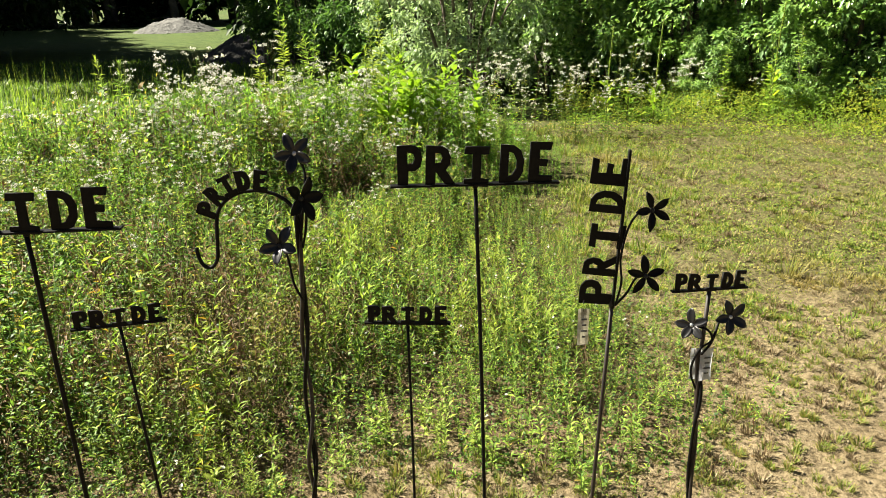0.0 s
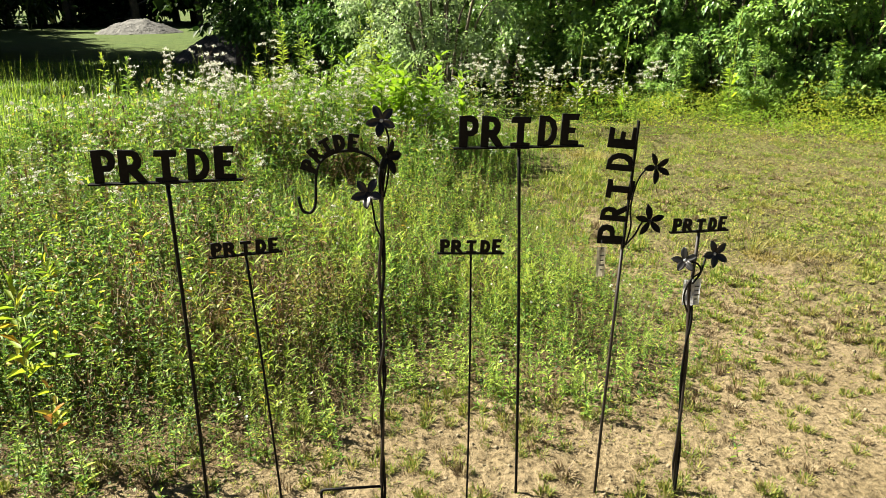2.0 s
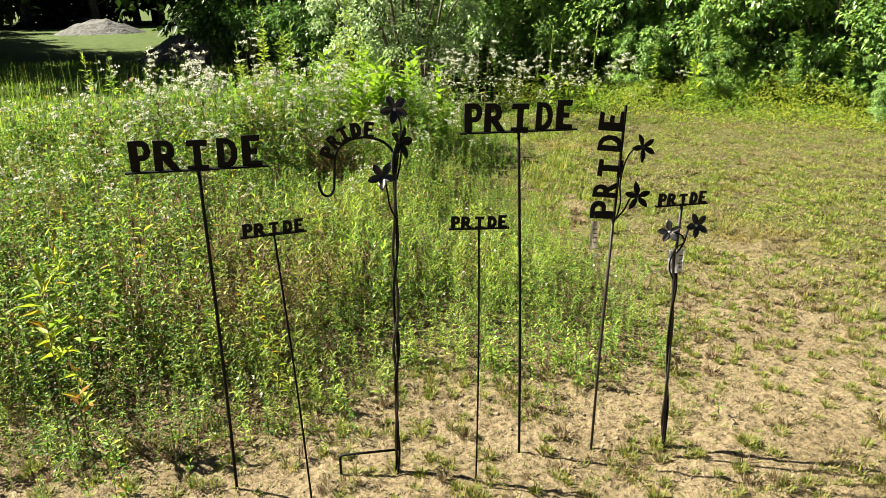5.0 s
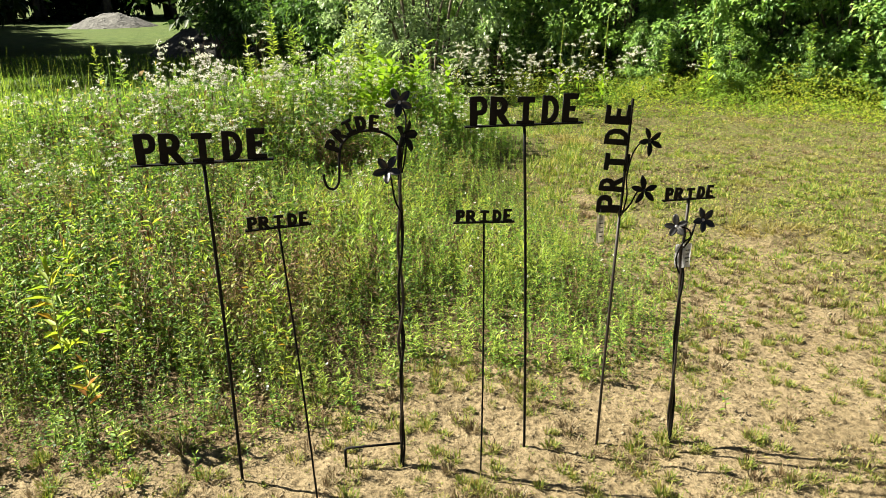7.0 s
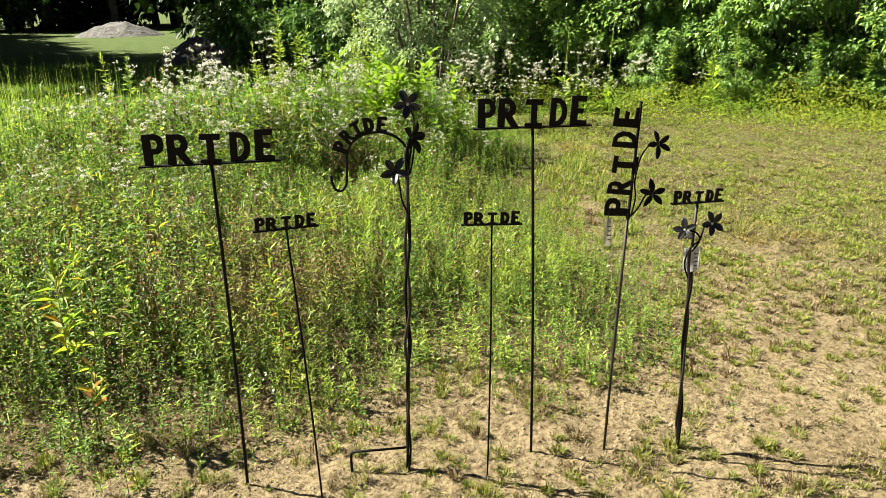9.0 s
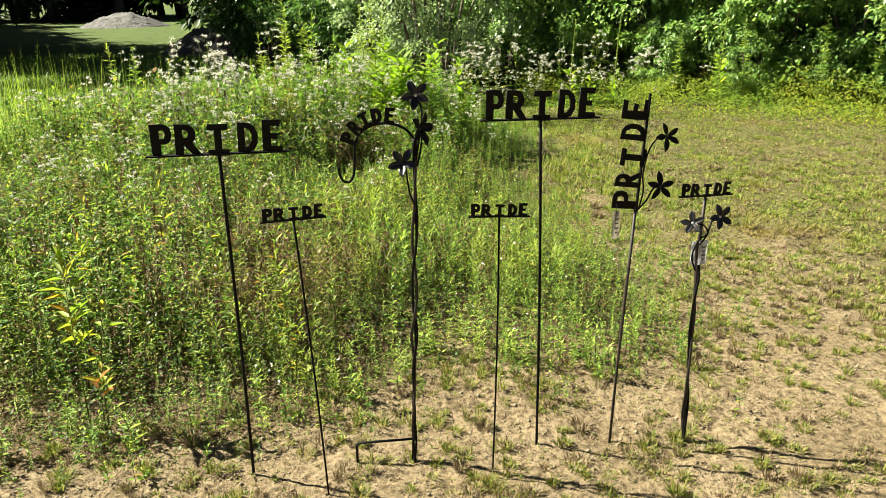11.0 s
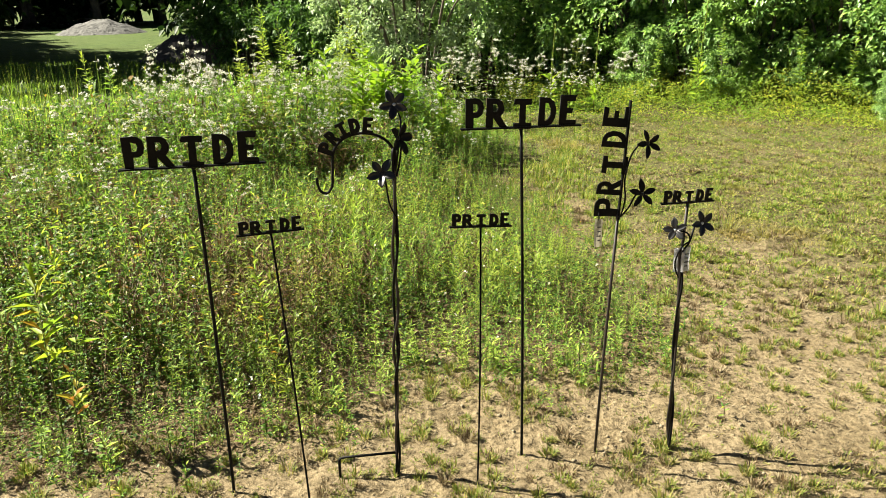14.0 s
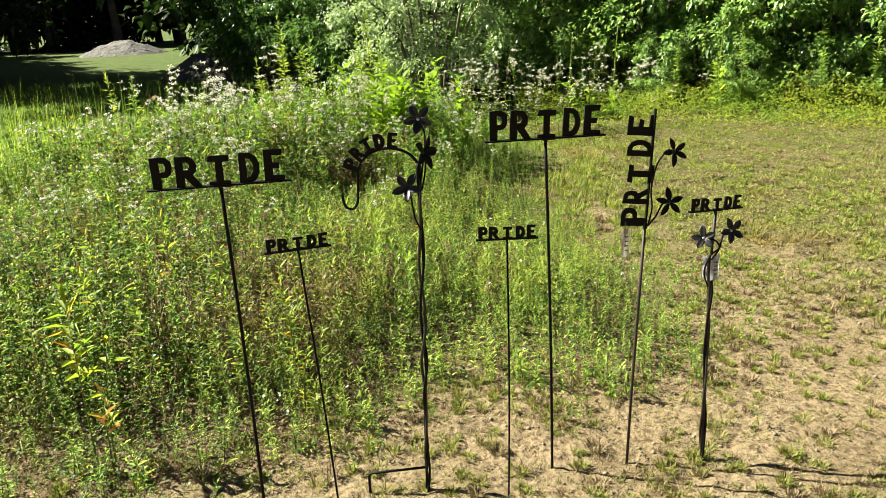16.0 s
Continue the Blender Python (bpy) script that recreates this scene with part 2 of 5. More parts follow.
def oval_leaves(o, d, length, width, droop=0.2, roll=None):
    """Broad leaves of four faces with a drooping tip."""
    d = unit(d)
    s, n = frames(d)
    if roll is not None:
        c, q = np.cos(roll)[:, None], np.sin(roll)[:, None]
        s, n = s * c + n * q, n * c - s * q
    L, W = length[:, None], width[:, None]
    rows = [o]
    for u, w, h in ((0.28, 0.44, 0.04), (0.66, 0.42, 0.02)):
        c = o + d * L * u + n * L * h
        rows += [c + s * W * w, c - s * W * w]
    rows.append(o + d * L - n * L * droop)
    v = np.stack(rows, 1).reshape(-1, 3)
    k = np.arange(len(o))[:, None] * 6
    f = np.stack([k + [0, 2, 1], k + [1, 2, 4], k + [1, 4, 3], k + [3, 4, 5]], 1).reshape(-1, 3)
    return v, f


def blades(o, d, length, width, bend):
    """Grass blades of three faces that bend over."""
    d = unit(d)
    s, n = frames(d)
    L, W = length[:, None], width[:, None]
    down = np.array([0, 0, -1.0])
    m = o + d * L * 0.55 + down * L * bend[:, None] * 0.15
    t = o + d * L + down * L * bend[:, None] * 0.6
    v = np.stack([o + s * W * 0.5, o - s * W * 0.5, m + s * W * 0.42, m - s * W * 0.42, t], 1).reshape(-1, 3)
    k = np.arange(len(o))[:, None] * 5
    f = np.stack([k + [0, 1, 3], k + [0, 3, 2], k + [2, 3, 4]], 1).reshape(-1, 3)
    return v, f


def florets(o, nrm, radius):
    """Small cupped flower discs of six faces."""
    nrm = unit(nrm)
    s, n = frames(nrm)
    s2 = np.cross(nrm, s)
    ring = [o - nrm * radius[:, None] * 0.5]
    for i in range(6):
        a = i * math.pi / 3
        ring.append(o + (s * math.cos(a) + s2 * math.sin(a)) * radius[:, None] * (1.0 if i % 2 else 0.75) + nrm * radius[:, None] * 0.15)
    v = np.stack(ring, 1).reshape(-1, 3)
    k = np.arange(len(o))[:, None] * 7
    f = np.stack([k + [0, 1 + i, 1 + (i + 1) % 6] for i in range(6)], 1).reshape(-1, 3)
    return v, f


def tube_tris(pts, radii, sides=3):
    pts = np.asarray(pts, float)
    t = unit(np.gradient(pts, axis=0))
    ref = np.array([0.9, 0.43, 0.05])
    s = unit(np.cross(t, ref))
    b = np.cross(t, s)
    ang = np.arange(sides) * 2 * math.pi / sides
    r = np.asarray(radii, float)[:, None, None]
    v = pts[:, None, :] + r * (np.cos(ang)[None, :, None] * s[:, None, :] + np.sin(ang)[None, :, None] * b[:, None, :])
    f = []
    for i in range(len(pts) - 1):
        for j in range(sides):
            a, c = i * sides + j, i * sides + (j + 1) % sides
            f += [(a, c, c + sides), (a, c + sides, a + sides)]
    for j in range(1, sides - 1):
        f.append((0, j + 1, j))
        q = (len(pts) - 1) * sides
        f.append((q, q + j, q + j + 1))
    return v.reshape(-1, 3), np.array(f)


def scatter(templates, idx, xyz, rz, scale, lean, rng):
    """Sets copies of template plants into joined arrays, one for each material key."""
    out = {}
    for k in range(len(templates)):
        sel = np.nonzero(idx == k)[0]
        if not len(sel):
            continue
        c, s = np.cos(rz[sel]), np.sin(rz[sel])
        z = np.zeros_like(c)
        rot = np.stack([np.stack([c, -s, z], -1), np.stack([s, c, z], -1), np.stack([z, z, z + 1], -1)], 1)
        la = rng.uniform(0, 2 * math.pi, len(sel))
        lx, ly = lean[sel] * np.cos(la), lean[sel] * np.sin(la)
        for key, (v, f) in templates[k].items():
            w = np.einsum("nij,vj->nvi", rot, v) * scale[sel][:, None, None]
            w[..., 0] += lx[:, None] * w[..., 2]
            w[..., 1] += ly[:, None] * w[..., 2]
            w += xyz[sel][:, None, :]
            ff = f[None] + (np.arange(len(sel)) * len(v))[:, None, None]
            out.setdefault(key, []).append((w.reshape(-1, 3), ff.reshape(-1, 3)))
    return {k: joined(v) for k, v in out.items()}


def part(name, data, parent, label="", mat=None):
    """Links one mesh under a thing or a part; data: a mesh, a bmesh, or (verts, tris)."""
    if isinstance(data, bmesh.types.BMesh):
        me = bpy.data.meshes.new(name)
        data.to_mesh(me)
        data.free()
        me.materials.append(mat)
    elif isinstance(data, tuple):
        me = tri_mesh(name, data[0], data[1], mat)
    else:
        me = data
    ob = new(name, me)
    ob.parent = parent
    if label:
        ob["label"] = label
    return ob


def thing(name, at, label, category, group="", kind=""):
    ob = new(name)
    ob.empty_display_size = 0.1
    ob.matrix_basis = Matrix.Translation(at)
    return tagged(ob, label, category, group, kind)


# ---- lie of the land ----
PATCH = [(-6.5, 3.0), (-3.2, 1.7), (-2.6, 1.45), (-1.9, 1.6), (-1.4, 1.72), (-0.9, 1.9), (-0.72, 2.05), (-0.5, 2.3), (-0.22, 2.33), (0.1, 2.2),
         (0.5, 2.22), (0.76, 2.5), (0.8, 3.1), (0.6, 3.8), (0.35, 4.5), (0.3, 5.4), (0.5, 6.0), (0.9, 6.8), (0.7, 7.6), (-0.3, 8.3), (-1.6, 8.0), (-2.5, 7.3), (-3.3, 6.6), (-4.3, 6.0), (-6.0, 5.5), (-8, 5.2)]


def patch_dist(x, y):
    """Distance from the weed patch's edge, positive inside."""
    p = np.array(PATCH)
    q = np.roll(p, -1, 0)
    best = np.full(x.shape, 1e9)
    inside = np.zeros(x.shape, bool)
    for (ax, ay), (bx, by) in zip(p, q):
        ex, ey = bx - ax, by - ay
        t = np.clip(((x - ax) * ex + (y - ay) * ey) / (ex * ex + ey * ey), 0, 1)
        best = np.minimum(best, np.hypot(x - ax - t * ex, y - ay - t * ey))
        cross = (ay > y) != (by > y)
        inside ^= cross & (x < (bx - ax) * (y - ay) / (by - ay + 1e-12) + ax)
    return np.where(inside, best, -best)


def sstep(a, b, x):
    t = np.clip((x - a) / (b - a), 0, 1)
    return t * t * (3 - 2 * t)


def wave(x, y, k=1.0, seed=0.0):
    """Soft uneven field from -1 to 1."""
    return (np.sin(1.7 * k * x + 1.3 * np.sin(1.1 * k * y + seed)) * np.cos(1.9 * k * y + 1.1 * np.sin(1.5 * k * x + 2 * seed)) * 0.6
            + 0.4 * np.sin(4.1 * k * x - 2.3 * k * y + seed) * np.sin(3.3 * k * y + 1.9 * k * x + 3 * seed))


def land(x, y):
    near = np.exp(-((x / 6) ** 2 + ((y - 3) / 7) ** 2))
    z = near * (0.008 * wave(x, y, 3.1, 1) + 0.007 * wave(x, y, 9.0, 2) + 0.007 * wave(x, y, 21.0, 3) + 0.005 * wave(x, y, 47.0, 5))
    lawn = sstep(2.8, 4.4, y + 0.5 * (x - 1.2)) * sstep(-0.2, 0.6, x) * (1 - sstep(9, 11, y))
    z = z + lawn * (0.016 * wave(x, y, 5.3, 7) + 0.013 * wave(x, y, 12.0, 8))
    return z + 0.12 * sstep(6.5, 10, y) * sstep(0.5, 4, x) * (1 - sstep(30, 60, y))


def cover_of(x, y):
    return np.clip(sstep(-0.3, 0.08, patch_dist(x, y) - 0.22 * sstep(-1.1, -0.4, x) + 0.1 * wave(x, y, 5, 4)), 0, 1)


def turf_of(x, y):
    a = sstep(2.4, 4.6, y + 0.5 * (x - 1.2) + 0.35 * wave(x, y, 2.2, 5))
    worn = np.exp(-(((x - 0.66) / 0.28) ** 2 + ((y - 4.4) / 0.75) ** 2)) + 0.7 * np.exp(-(((x - 1.6) / 0.5) ** 2 + ((y - 3.6) / 0.35) ** 2))
    return np.clip((a * 0.9 + 0.1 * sstep(6, 9, y)) * (1 - 0.95 * worn), 0, 1)


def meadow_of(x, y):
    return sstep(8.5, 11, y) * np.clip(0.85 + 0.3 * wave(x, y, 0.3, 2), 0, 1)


def spaced(fine_a, fine_b, step, far, grow=1.25):
    mid = list(np.arange(fine_a, fine_b + 1e-6, step))
    lo, hi, s = [], [], step
    a, b = fine_a, fine_b
    while b < far:
        s *= grow
        a, b = a - s, b + s
        lo.append(a)
        hi.append(b)
    return np.array(lo[::-1] + mid + hi)


def make_ground():
    xs, ys = spaced(-2.3, 4.4, 0.028, 900), spaced(1.0, 7.6, 0.028, 900)
    gx, gy = np.meshgrid(xs, ys)
    v = np.stack([gx, gy, land(gx, gy)], -1).reshape(-1, 3)
    nx, ny = len(xs), len(ys)
    i = (np.arange(ny - 1)[:, None] * nx + np.arange(nx - 1)[None]).ravel()
    f = np.concatenate([np.stack([i, i + 1, i + nx + 1], -1), np.stack([i, i + nx + 1, i + nx], -1)])
    me = tri_mesh("ground", v, f, GROUND, True)
    for key, fn in (("cover", cover_of), ("turf", turf_of), ("meadow", meadow_of)):
        at = me.attributes.new(key, "FLOAT", "POINT")
        at.data.foreach_set("value", fn(gx, gy).ravel().astype(np.float32))
    return tagged(new("ground", me), "sandy bare ground turning to rough grass", "ground", kind="structure")


make_ground()


# ---- the steel garden stakes ----
LETTERS = {
    "P": ([(0, 0), (.23, 0), (.24, .36), (.40, .37), (.52, .47), (.56, .66), (.53, .86), (.42, .97), (.3, 1), (-.02, .98)], [(.22, .52), (.35, .54), (.40, .67), (.36, .8), (.21, .83)]),
    "R": ([(0, 0), (.22, .01), (.23, .36), (.47, .02), (.72, .0), (.46, .40), (.55, .52), (.57, .72), (.5, .9), (.38, .98), (.0, 1)], [(.21, .55), (.34, .57), (.39, .7), (.34, .81), (.2, .83)]),
    "I": ([(0, 0), (.58, 0), (.58, .18), (.39, .2), (.38, .81), (.56, .82), (.57, 1), (.01, 1), (-.01, .82), (.19, .82), (.19, .19), (0, .18)], []),
    "D": ([(0, .01), (.28, 0), (.46, .1), (.56, .32), (.57, .62), (.48, .86), (.32, .98), (0, 1)], [(.2, .17), (.3, .21), (.4, .4), (.4, .6), (.32, .79), (.19, .83)]),
    "E": ([(0, 0), (.58, .01), (.57, .17), (.24, .18), (.24, .42), (.43, .41), (.45, .57), (.24, .58), (.23, .82), (.51, .82), (.54, 1), (0, 1)], []),
}


def letter_mesh(ch, width, height, thick, m, bold=0.0):
    """One cut steel letter, set by the matrix m (x along the word, y up, z to the reader)."""
    outer, hole = LETTERS[ch]
    span = max(p[0] for p in outer)
    cu = bpy.data.curves.new("letter", "CURVE")
    cu.dimensions, cu.fill_mode = "2D", "BOTH"
    cu.extrude, cu.bevel_depth, cu.bevel_resolution = thick / 2, 0.0006, 1
    for ring in (outer, hole):
        if not ring:
            continue
        cx, cy = sum(p[0] for p in ring) / len(ring), sum(p[1] for p in ring) / len(ring)
        k = 1.0 - bold if ring is hole else 1.0
        sp = cu.splines.new("POLY")
        sp.points.add(len(ring) - 1)
        for q, (x, y) in zip(sp.points, ring):
            x, y = cx + (x - cx) * k, cy + (y - cy) * k
            q.co = (x / span * width, y * height, 0, 1)
        sp.use_cyclic_u = True
    tmp = new("letter", cu)
    bpy.context.view_layer.update()
    me = bpy.data.meshes.new_from_object(tmp.evaluated_get(bpy.context.evaluated_depsgraph_get()))
    bpy.data.objects.remove(tmp)
    bpy.data.curves.remove(cu)
    me.transform(m)
    me.materials.clear()
    me.materials.append(STEEL)
    me.name = "letter"
    return me


def rod_mesh(name, pts, radius, mat, sides=8):
    if np.isscalar(radius):
        radius = [radius] * len(pts)
    v, f = tube_tris(pts, radius, sides)
    return tri_mesh(name, v, f, mat, True)


def smooth_path(pts, n=8):
    """A curve through the points (Catmull-Rom)."""
    p = [Vector(q) for q in pts]
    p = [2 * p[0] - p[1]] + p + [2 * p[-1] - p[-2]]
    out = []
    for i in range(1, len(p) - 2):
        for k in range(n):
            t = k / n
            a, b, c, d = p[i - 1], p[i], p[i + 1], p[i + 2]
            out.append(0.5 * (2 * b + (c - a) * t + (2 * a - 5 * b + 4 * c - d) * t * t + (3 * b - a - 3 * c + d) * t ** 3))
    out.append(p[-2])
    return np.array([tuple(q) for q in out])


def axes(ax, up):
    ax = Vector(ax).normalized()
    nz = ax.cross(Vector(up)).normalized()
    return ax, nz.cross(ax), nz


def mat_from(ax, up, nz, at):
    return Matrix(((ax.x, up.x, nz.x, at[0]), (ax.y, up.y, nz.y, at[1]), (ax.z, up.z, nz.z, at[2]), (0, 0, 0, 1)))


def bar_mesh(a, b, wide, thick, up, mat):
    """A flat bar with chamfered edges from a to b; wide across the reading direction."""
    a, b = Vector(a), Vector(b)
    ax, u, nz = axes(b - a, up)
    bm = bmesh.new()
    bmesh.ops.create_cube(bm, size=1, matrix=mat_from(ax, u, nz, (a + b) / 2) @ Matrix.Diagonal(((b - a).length, thick, wide, 1)))
    bmesh.ops.bevel(bm, geom=bm.edges[:], offset=min(thick, wide) * 0.18, segments=1, affect="EDGES")
    me = bpy.data.meshes.new("bar")
    bm.to_mesh(me)
    bm.free()
    me.materials.append(mat)
    return me


SPANS = [("P", 0.045, 0.185), ("R", 0.205, 0.385), ("I", 0.43, 0.575), ("D", 0.64, 0.78), ("E", 0.815, 0.955)]


def word_on_bar(parent, a, b, height, spans, up=(0, 0, 1), thick=0.004, bold=0.0, sink=0.0):
    a, b = Vector(a), Vector(b)
    ax, u, nz = axes(b - a, up)
    length = (b - a).length
    rr = random.Random(7)
    for ch, s0, s1 in spans:
        w = (s1 - s0) * length
        tilt = Matrix.Rotation(radians(rr.uniform(-2.5, 2.5)), 4, "Z")
        drop = -sink if ch == "I" else 0.0
        at = a + ax * s0 * length + u * (0.0015 + drop) + nz * (0.003 if ch == "I" else rr.uniform(0.0, 0.004))
        part("letter", letter_mesh(ch, w, height * rr.uniform(0.97, 1.03), thick, mat_from(ax, u, nz, at) @ tilt, bold), parent)


def flower(parent, at, face, size, turn=0.0, mat=None, cup=0.25, seed=1, slim=0.27):
    """A five-petalled steel flower that faces along face; each petal is a dished leaf of sheet."""
    rr = random.Random(seed)
    f = Vector(face).normalized()
    q = f.to_track_quat("Z", "Y").to_matrix().to_4x4()
    m = Matrix.Translation(at) @ q @ Matrix.Rotation(radians(turn), 4, "Z")
    bm = bmesh.new()
    bmesh.ops.create_uvsphere(bm, u_segments=10, v_segments=6, radius=size * 0.13, matrix=m @ Matrix.Diagonal((1, 1, 0.7, 1)))
    hub = part("flower", bm, parent, "dark flower with five dished steel petals", NUT if seed % 2 else STEEL_PETAL)
    for i in range(5):
        bm = bmesh.new()
        n, k = 7, 5
        lift, tw = cup * rr.uniform(0.5, 1.6), rr.uniform(-12, 12)
        pm = m @ Matrix.Rotation(radians(72 * i + rr.uniform(-6, 6)), 4, "Z") @ Matrix.Rotation(radians(tw), 4, "X")
        long = size * rr.uniform(0.92, 1.08)
        grid = []
        for a in range(n):
            s = a / (n - 1)
            half = size * slim * (math.sin(math.pi * min(1, s * 0.93 + 0.06)) ** 0.7)
            row = []
            for b in range(k):
                c = (b / (k - 1) - 0.5) * 2
                z = lift * long * s - 0.3 * long * s * s * (lift + 0.15) + 0.35 * half * c * c
                row.append(bm.verts.new(pm @ Vector((0.08 * size + long * s * 0.95, half * c, z))))
            grid.append(row)
        for a in range(n - 1):
            for b in range(k - 1):
                bm.faces.new((grid[a][b], grid[a + 1][b], grid[a + 1][b + 1], grid[a][b + 1]))
        bmesh.ops.recalc_face_normals(bm, faces=bm.faces[:])
        bmesh.ops.solidify(bm, geom=bm.faces[:], thickness=0.0012)
        for fc in bm.faces:
            fc.smooth = True
        part("petal", bm, hub, "", mat or STEEL_PETAL)
    return hub


def twisted(p0, p1, radius, spread, turns, phase, wob, seed, n=60):
    """One rod of a loosely twisted bundle from p0 to p1."""
    rr = random.Random(seed)
    p0, p1 = Vector(p0), Vector(p1)
    a1, a2 = rr.uniform(0, 6), rr.uniform(0, 6)
    out = []
    for i in range(n + 1):
        s = i / n
        r = spread * (0.75 + wob * math.sin(9 * s + a1) + 0.5 * wob * math.sin(23 * s + a2))
        a = phase + turns * 2 * math.pi * s + 0.5 * math.sin(7 * s + a2)
        c = p0.lerp(p1, s)
        out.append((c.x + r * math.cos(a), c.y + r * math.sin(a), c.z))
    return np.array(out)


def tag_part(parent, at, wide, high, turn, mat, label, lines=True):
    bm = bmesh.new()
    m = pose(*at, 0, 0, turn)
    nx, nz = 4, 8
    g = [[bm.verts.new(m @ Vector(((i / nx - 0.5) * wide, 0.002 * math.sin(i * 1.4 + j * 0.5), -j / nz * high))) for i in range(nx + 1)] for j in range(nz + 1)]
    for j in range(nz):
        for i in range(nx):
            bm.faces.new((g[j][i], g[j][i + 1], g[j + 1][i + 1], g[j + 1][i]))
    bmesh.ops.solidify(bm, geom=bm.faces[:], thickness=0.0012)
    t = part("price_tag", bm, parent, label, mat)
    if lines:
        for j in range(4):
            bm = bmesh.new()
            w = wide * (0.5, 0.4, 0.55, 0.3)[j]
            bmesh.ops.create_cube(bm, size=1, matrix=m @ Matrix.Translation((0.001, -0.0032, -high * (0.28 + 0.16 * j))) @ Matrix.Diagonal((w, 0.0012, high * 0.045, 1)))
            part("print_bar", bm, t, "grey line of unreadable print", INK)
    return t


def local(base, pts):
    return [tuple(Vector(p) - Vector(base)) for p in pts]


def word_stake(base, a, b, height, rod, bar_wide, label, bold=0.0, mat=STEEL):
    """A straight rod stuck in the ground with a bar on top that carries the word."""
    st = thing("garden_stake", base, label, "garden stake", "word stakes in the sand")
    a, b = local(base, (a, b))
    mid = (Vector(a) + Vector(b)) / 2
    foot = Vector((0, 0, -0.06)) - Vector((mid.x, mid.y, 0)) * 0.05
    bow = [foot.lerp(mid, k / 12) + Vector((0.004 * math.sin(k / 12 * math.pi), 0, 0)) for k in range(13)]
    part("pole", rod_mesh("pole", [tuple(q) for q in bow], rod, mat), st)
    part("bar", bar_mesh(a, b, bar_wide, 0.005, (0, 0, 1), mat), st)
    bm = bmesh.new()
    bmesh.ops.create_icosphere(bm, subdivisions=1, radius=rod * 1.5, matrix=Matrix.Translation(mid + Vector((0, 0, -0.005))))
    part("weld", bm, st, "", mat)
    word_on_bar(st, a, b, height, SPANS, bold=bold, sink=height * 0.05)
    return st


word_stake((-1.019, 1.423, 0), (-1.181, 1.337, 1.121), (-0.797, 1.410, 1.118), 0.088, 0.0052, 0.02, "tall black steel stake with the word PRIDE on a bar")
word_stake((-0.042, 1.595, 0), (-0.243, 1.540, 1.174), (0.125, 1.605, 1.168), 0.088, 0.0048, 0.02, "tall black steel stake with PRIDE cut in block letters")
word_stake((-0.746, 1.320, 0), (-0.864, 1.271, 0.945), (-0.690, 1.333, 0.943), 0.037, 0.0033, 0.012, "thin leaning steel stake with small letters PRIDE", 0.25)
word_stake((-0.209, 1.411, 0), (-0.283, 1.377, 0.923), (-0.104, 1.387, 0.920), 0.037, 0.0031, 0.012, "thin upright steel stake with small letters PRIDE", 0.25)


def upright_word_stake():
    """The stake whose word climbs the rod, with two flowers and an old tag."""
    base = (0.226, 1.618, 0)
    st = thing("garden_stake", base, "leaning steel stake with PRIDE reading upward and two flowers", "garden stake", "word stakes in the sand")
    low, top = Vector(local(base, [(0.258, 1.610, 0.872)])[0]), Vector(local(base, [(0.280, 1.622, 1.236)])[0])
    part("pole", rod_mesh("pole", [(-0.003, 0, -0.06), (0.008, -0.002, 0.3), (0.02, -0.005, 0.6), tuple(low + Vector((0, 0, 0.02)))], 0.0048, STEEL_RUST), st, "rust-brown steel rod")
    part("bar", bar_mesh(tuple(low - Vector((0, 0, 0.01))), tuple(top), 0.016, 0.006, (-1, 0, 0), STEEL), st)
    bm = bmesh.new()
    bmesh.ops.create_icosphere(bm, subdivisions=2, radius=0.008, matrix=Matrix.Translation(low) @ Matrix.Diagonal((1, 1, 1.8, 1)))
    part("weld", bm, st, "", STEEL_RUST)
    spans = [("P", 0.0, 0.155), ("R", 0.19, 0.33), ("I", 0.375, 0.525), ("D", 0.6, 0.735), ("E", 0.775, 0.945)]
    word_on_bar(st, low, top, 0.077, spans, up=(-1, 0.0, 0.05), sink=0.01)
    f1, f2 = local(base, [(0.328, 1.575, 1.112), (0.330, 1.606, 0.945)])
    part("stem", rod_mesh("stem", smooth_path([tuple(low + Vector((0.006, -0.008, 0.0))), tuple(low + Vector((0.016, -0.012, 0.06))), tuple(low + Vector((0.012, -0.01, 0.12))), tuple(low + Vector((0.026, -0.012, 0.195))), (f1[0] - 0.02, f1[1] + 0.008, f1[2] - 0.002), f1]), 0.0026, STEEL), st)
    part("stem", rod_mesh("stem", smooth_path([tuple(low + Vector((0.005, -0.008, 0.0))), tuple(low + Vector((0.03, -0.006, 0.03))), (f2[0] - 0.02, f2[1] + 0.006, f2[2] - 0.006), f2]), 0.0028, STEEL), st)
    flower(st, f1, (0.35, -1, 0.25), 0.044, 38, STEEL, 0.2, 2, 0.21)
    flower(st, f2, (0.1, -1, 0.3), 0.046, 18, STEEL, 0.15, 4, 0.21)
    p = local(base, [(0.189, 1.572, 0.876)])[0]
    part("tag_wire", rod_mesh("tag_wire", [(p[0], p[1] + 0.004, p[2] + 0.02), (p[0] - 0.003, p[1], p[2] + 0.005), (p[0], p[1], p[2] - 0.008)], 0.0008, STEEL, 4), st)
    tag_part(st, (p[0], p[1], p[2]), 0.026, 0.092, 8, TAG_OLD, "weathered streaked paper tag")
    return st


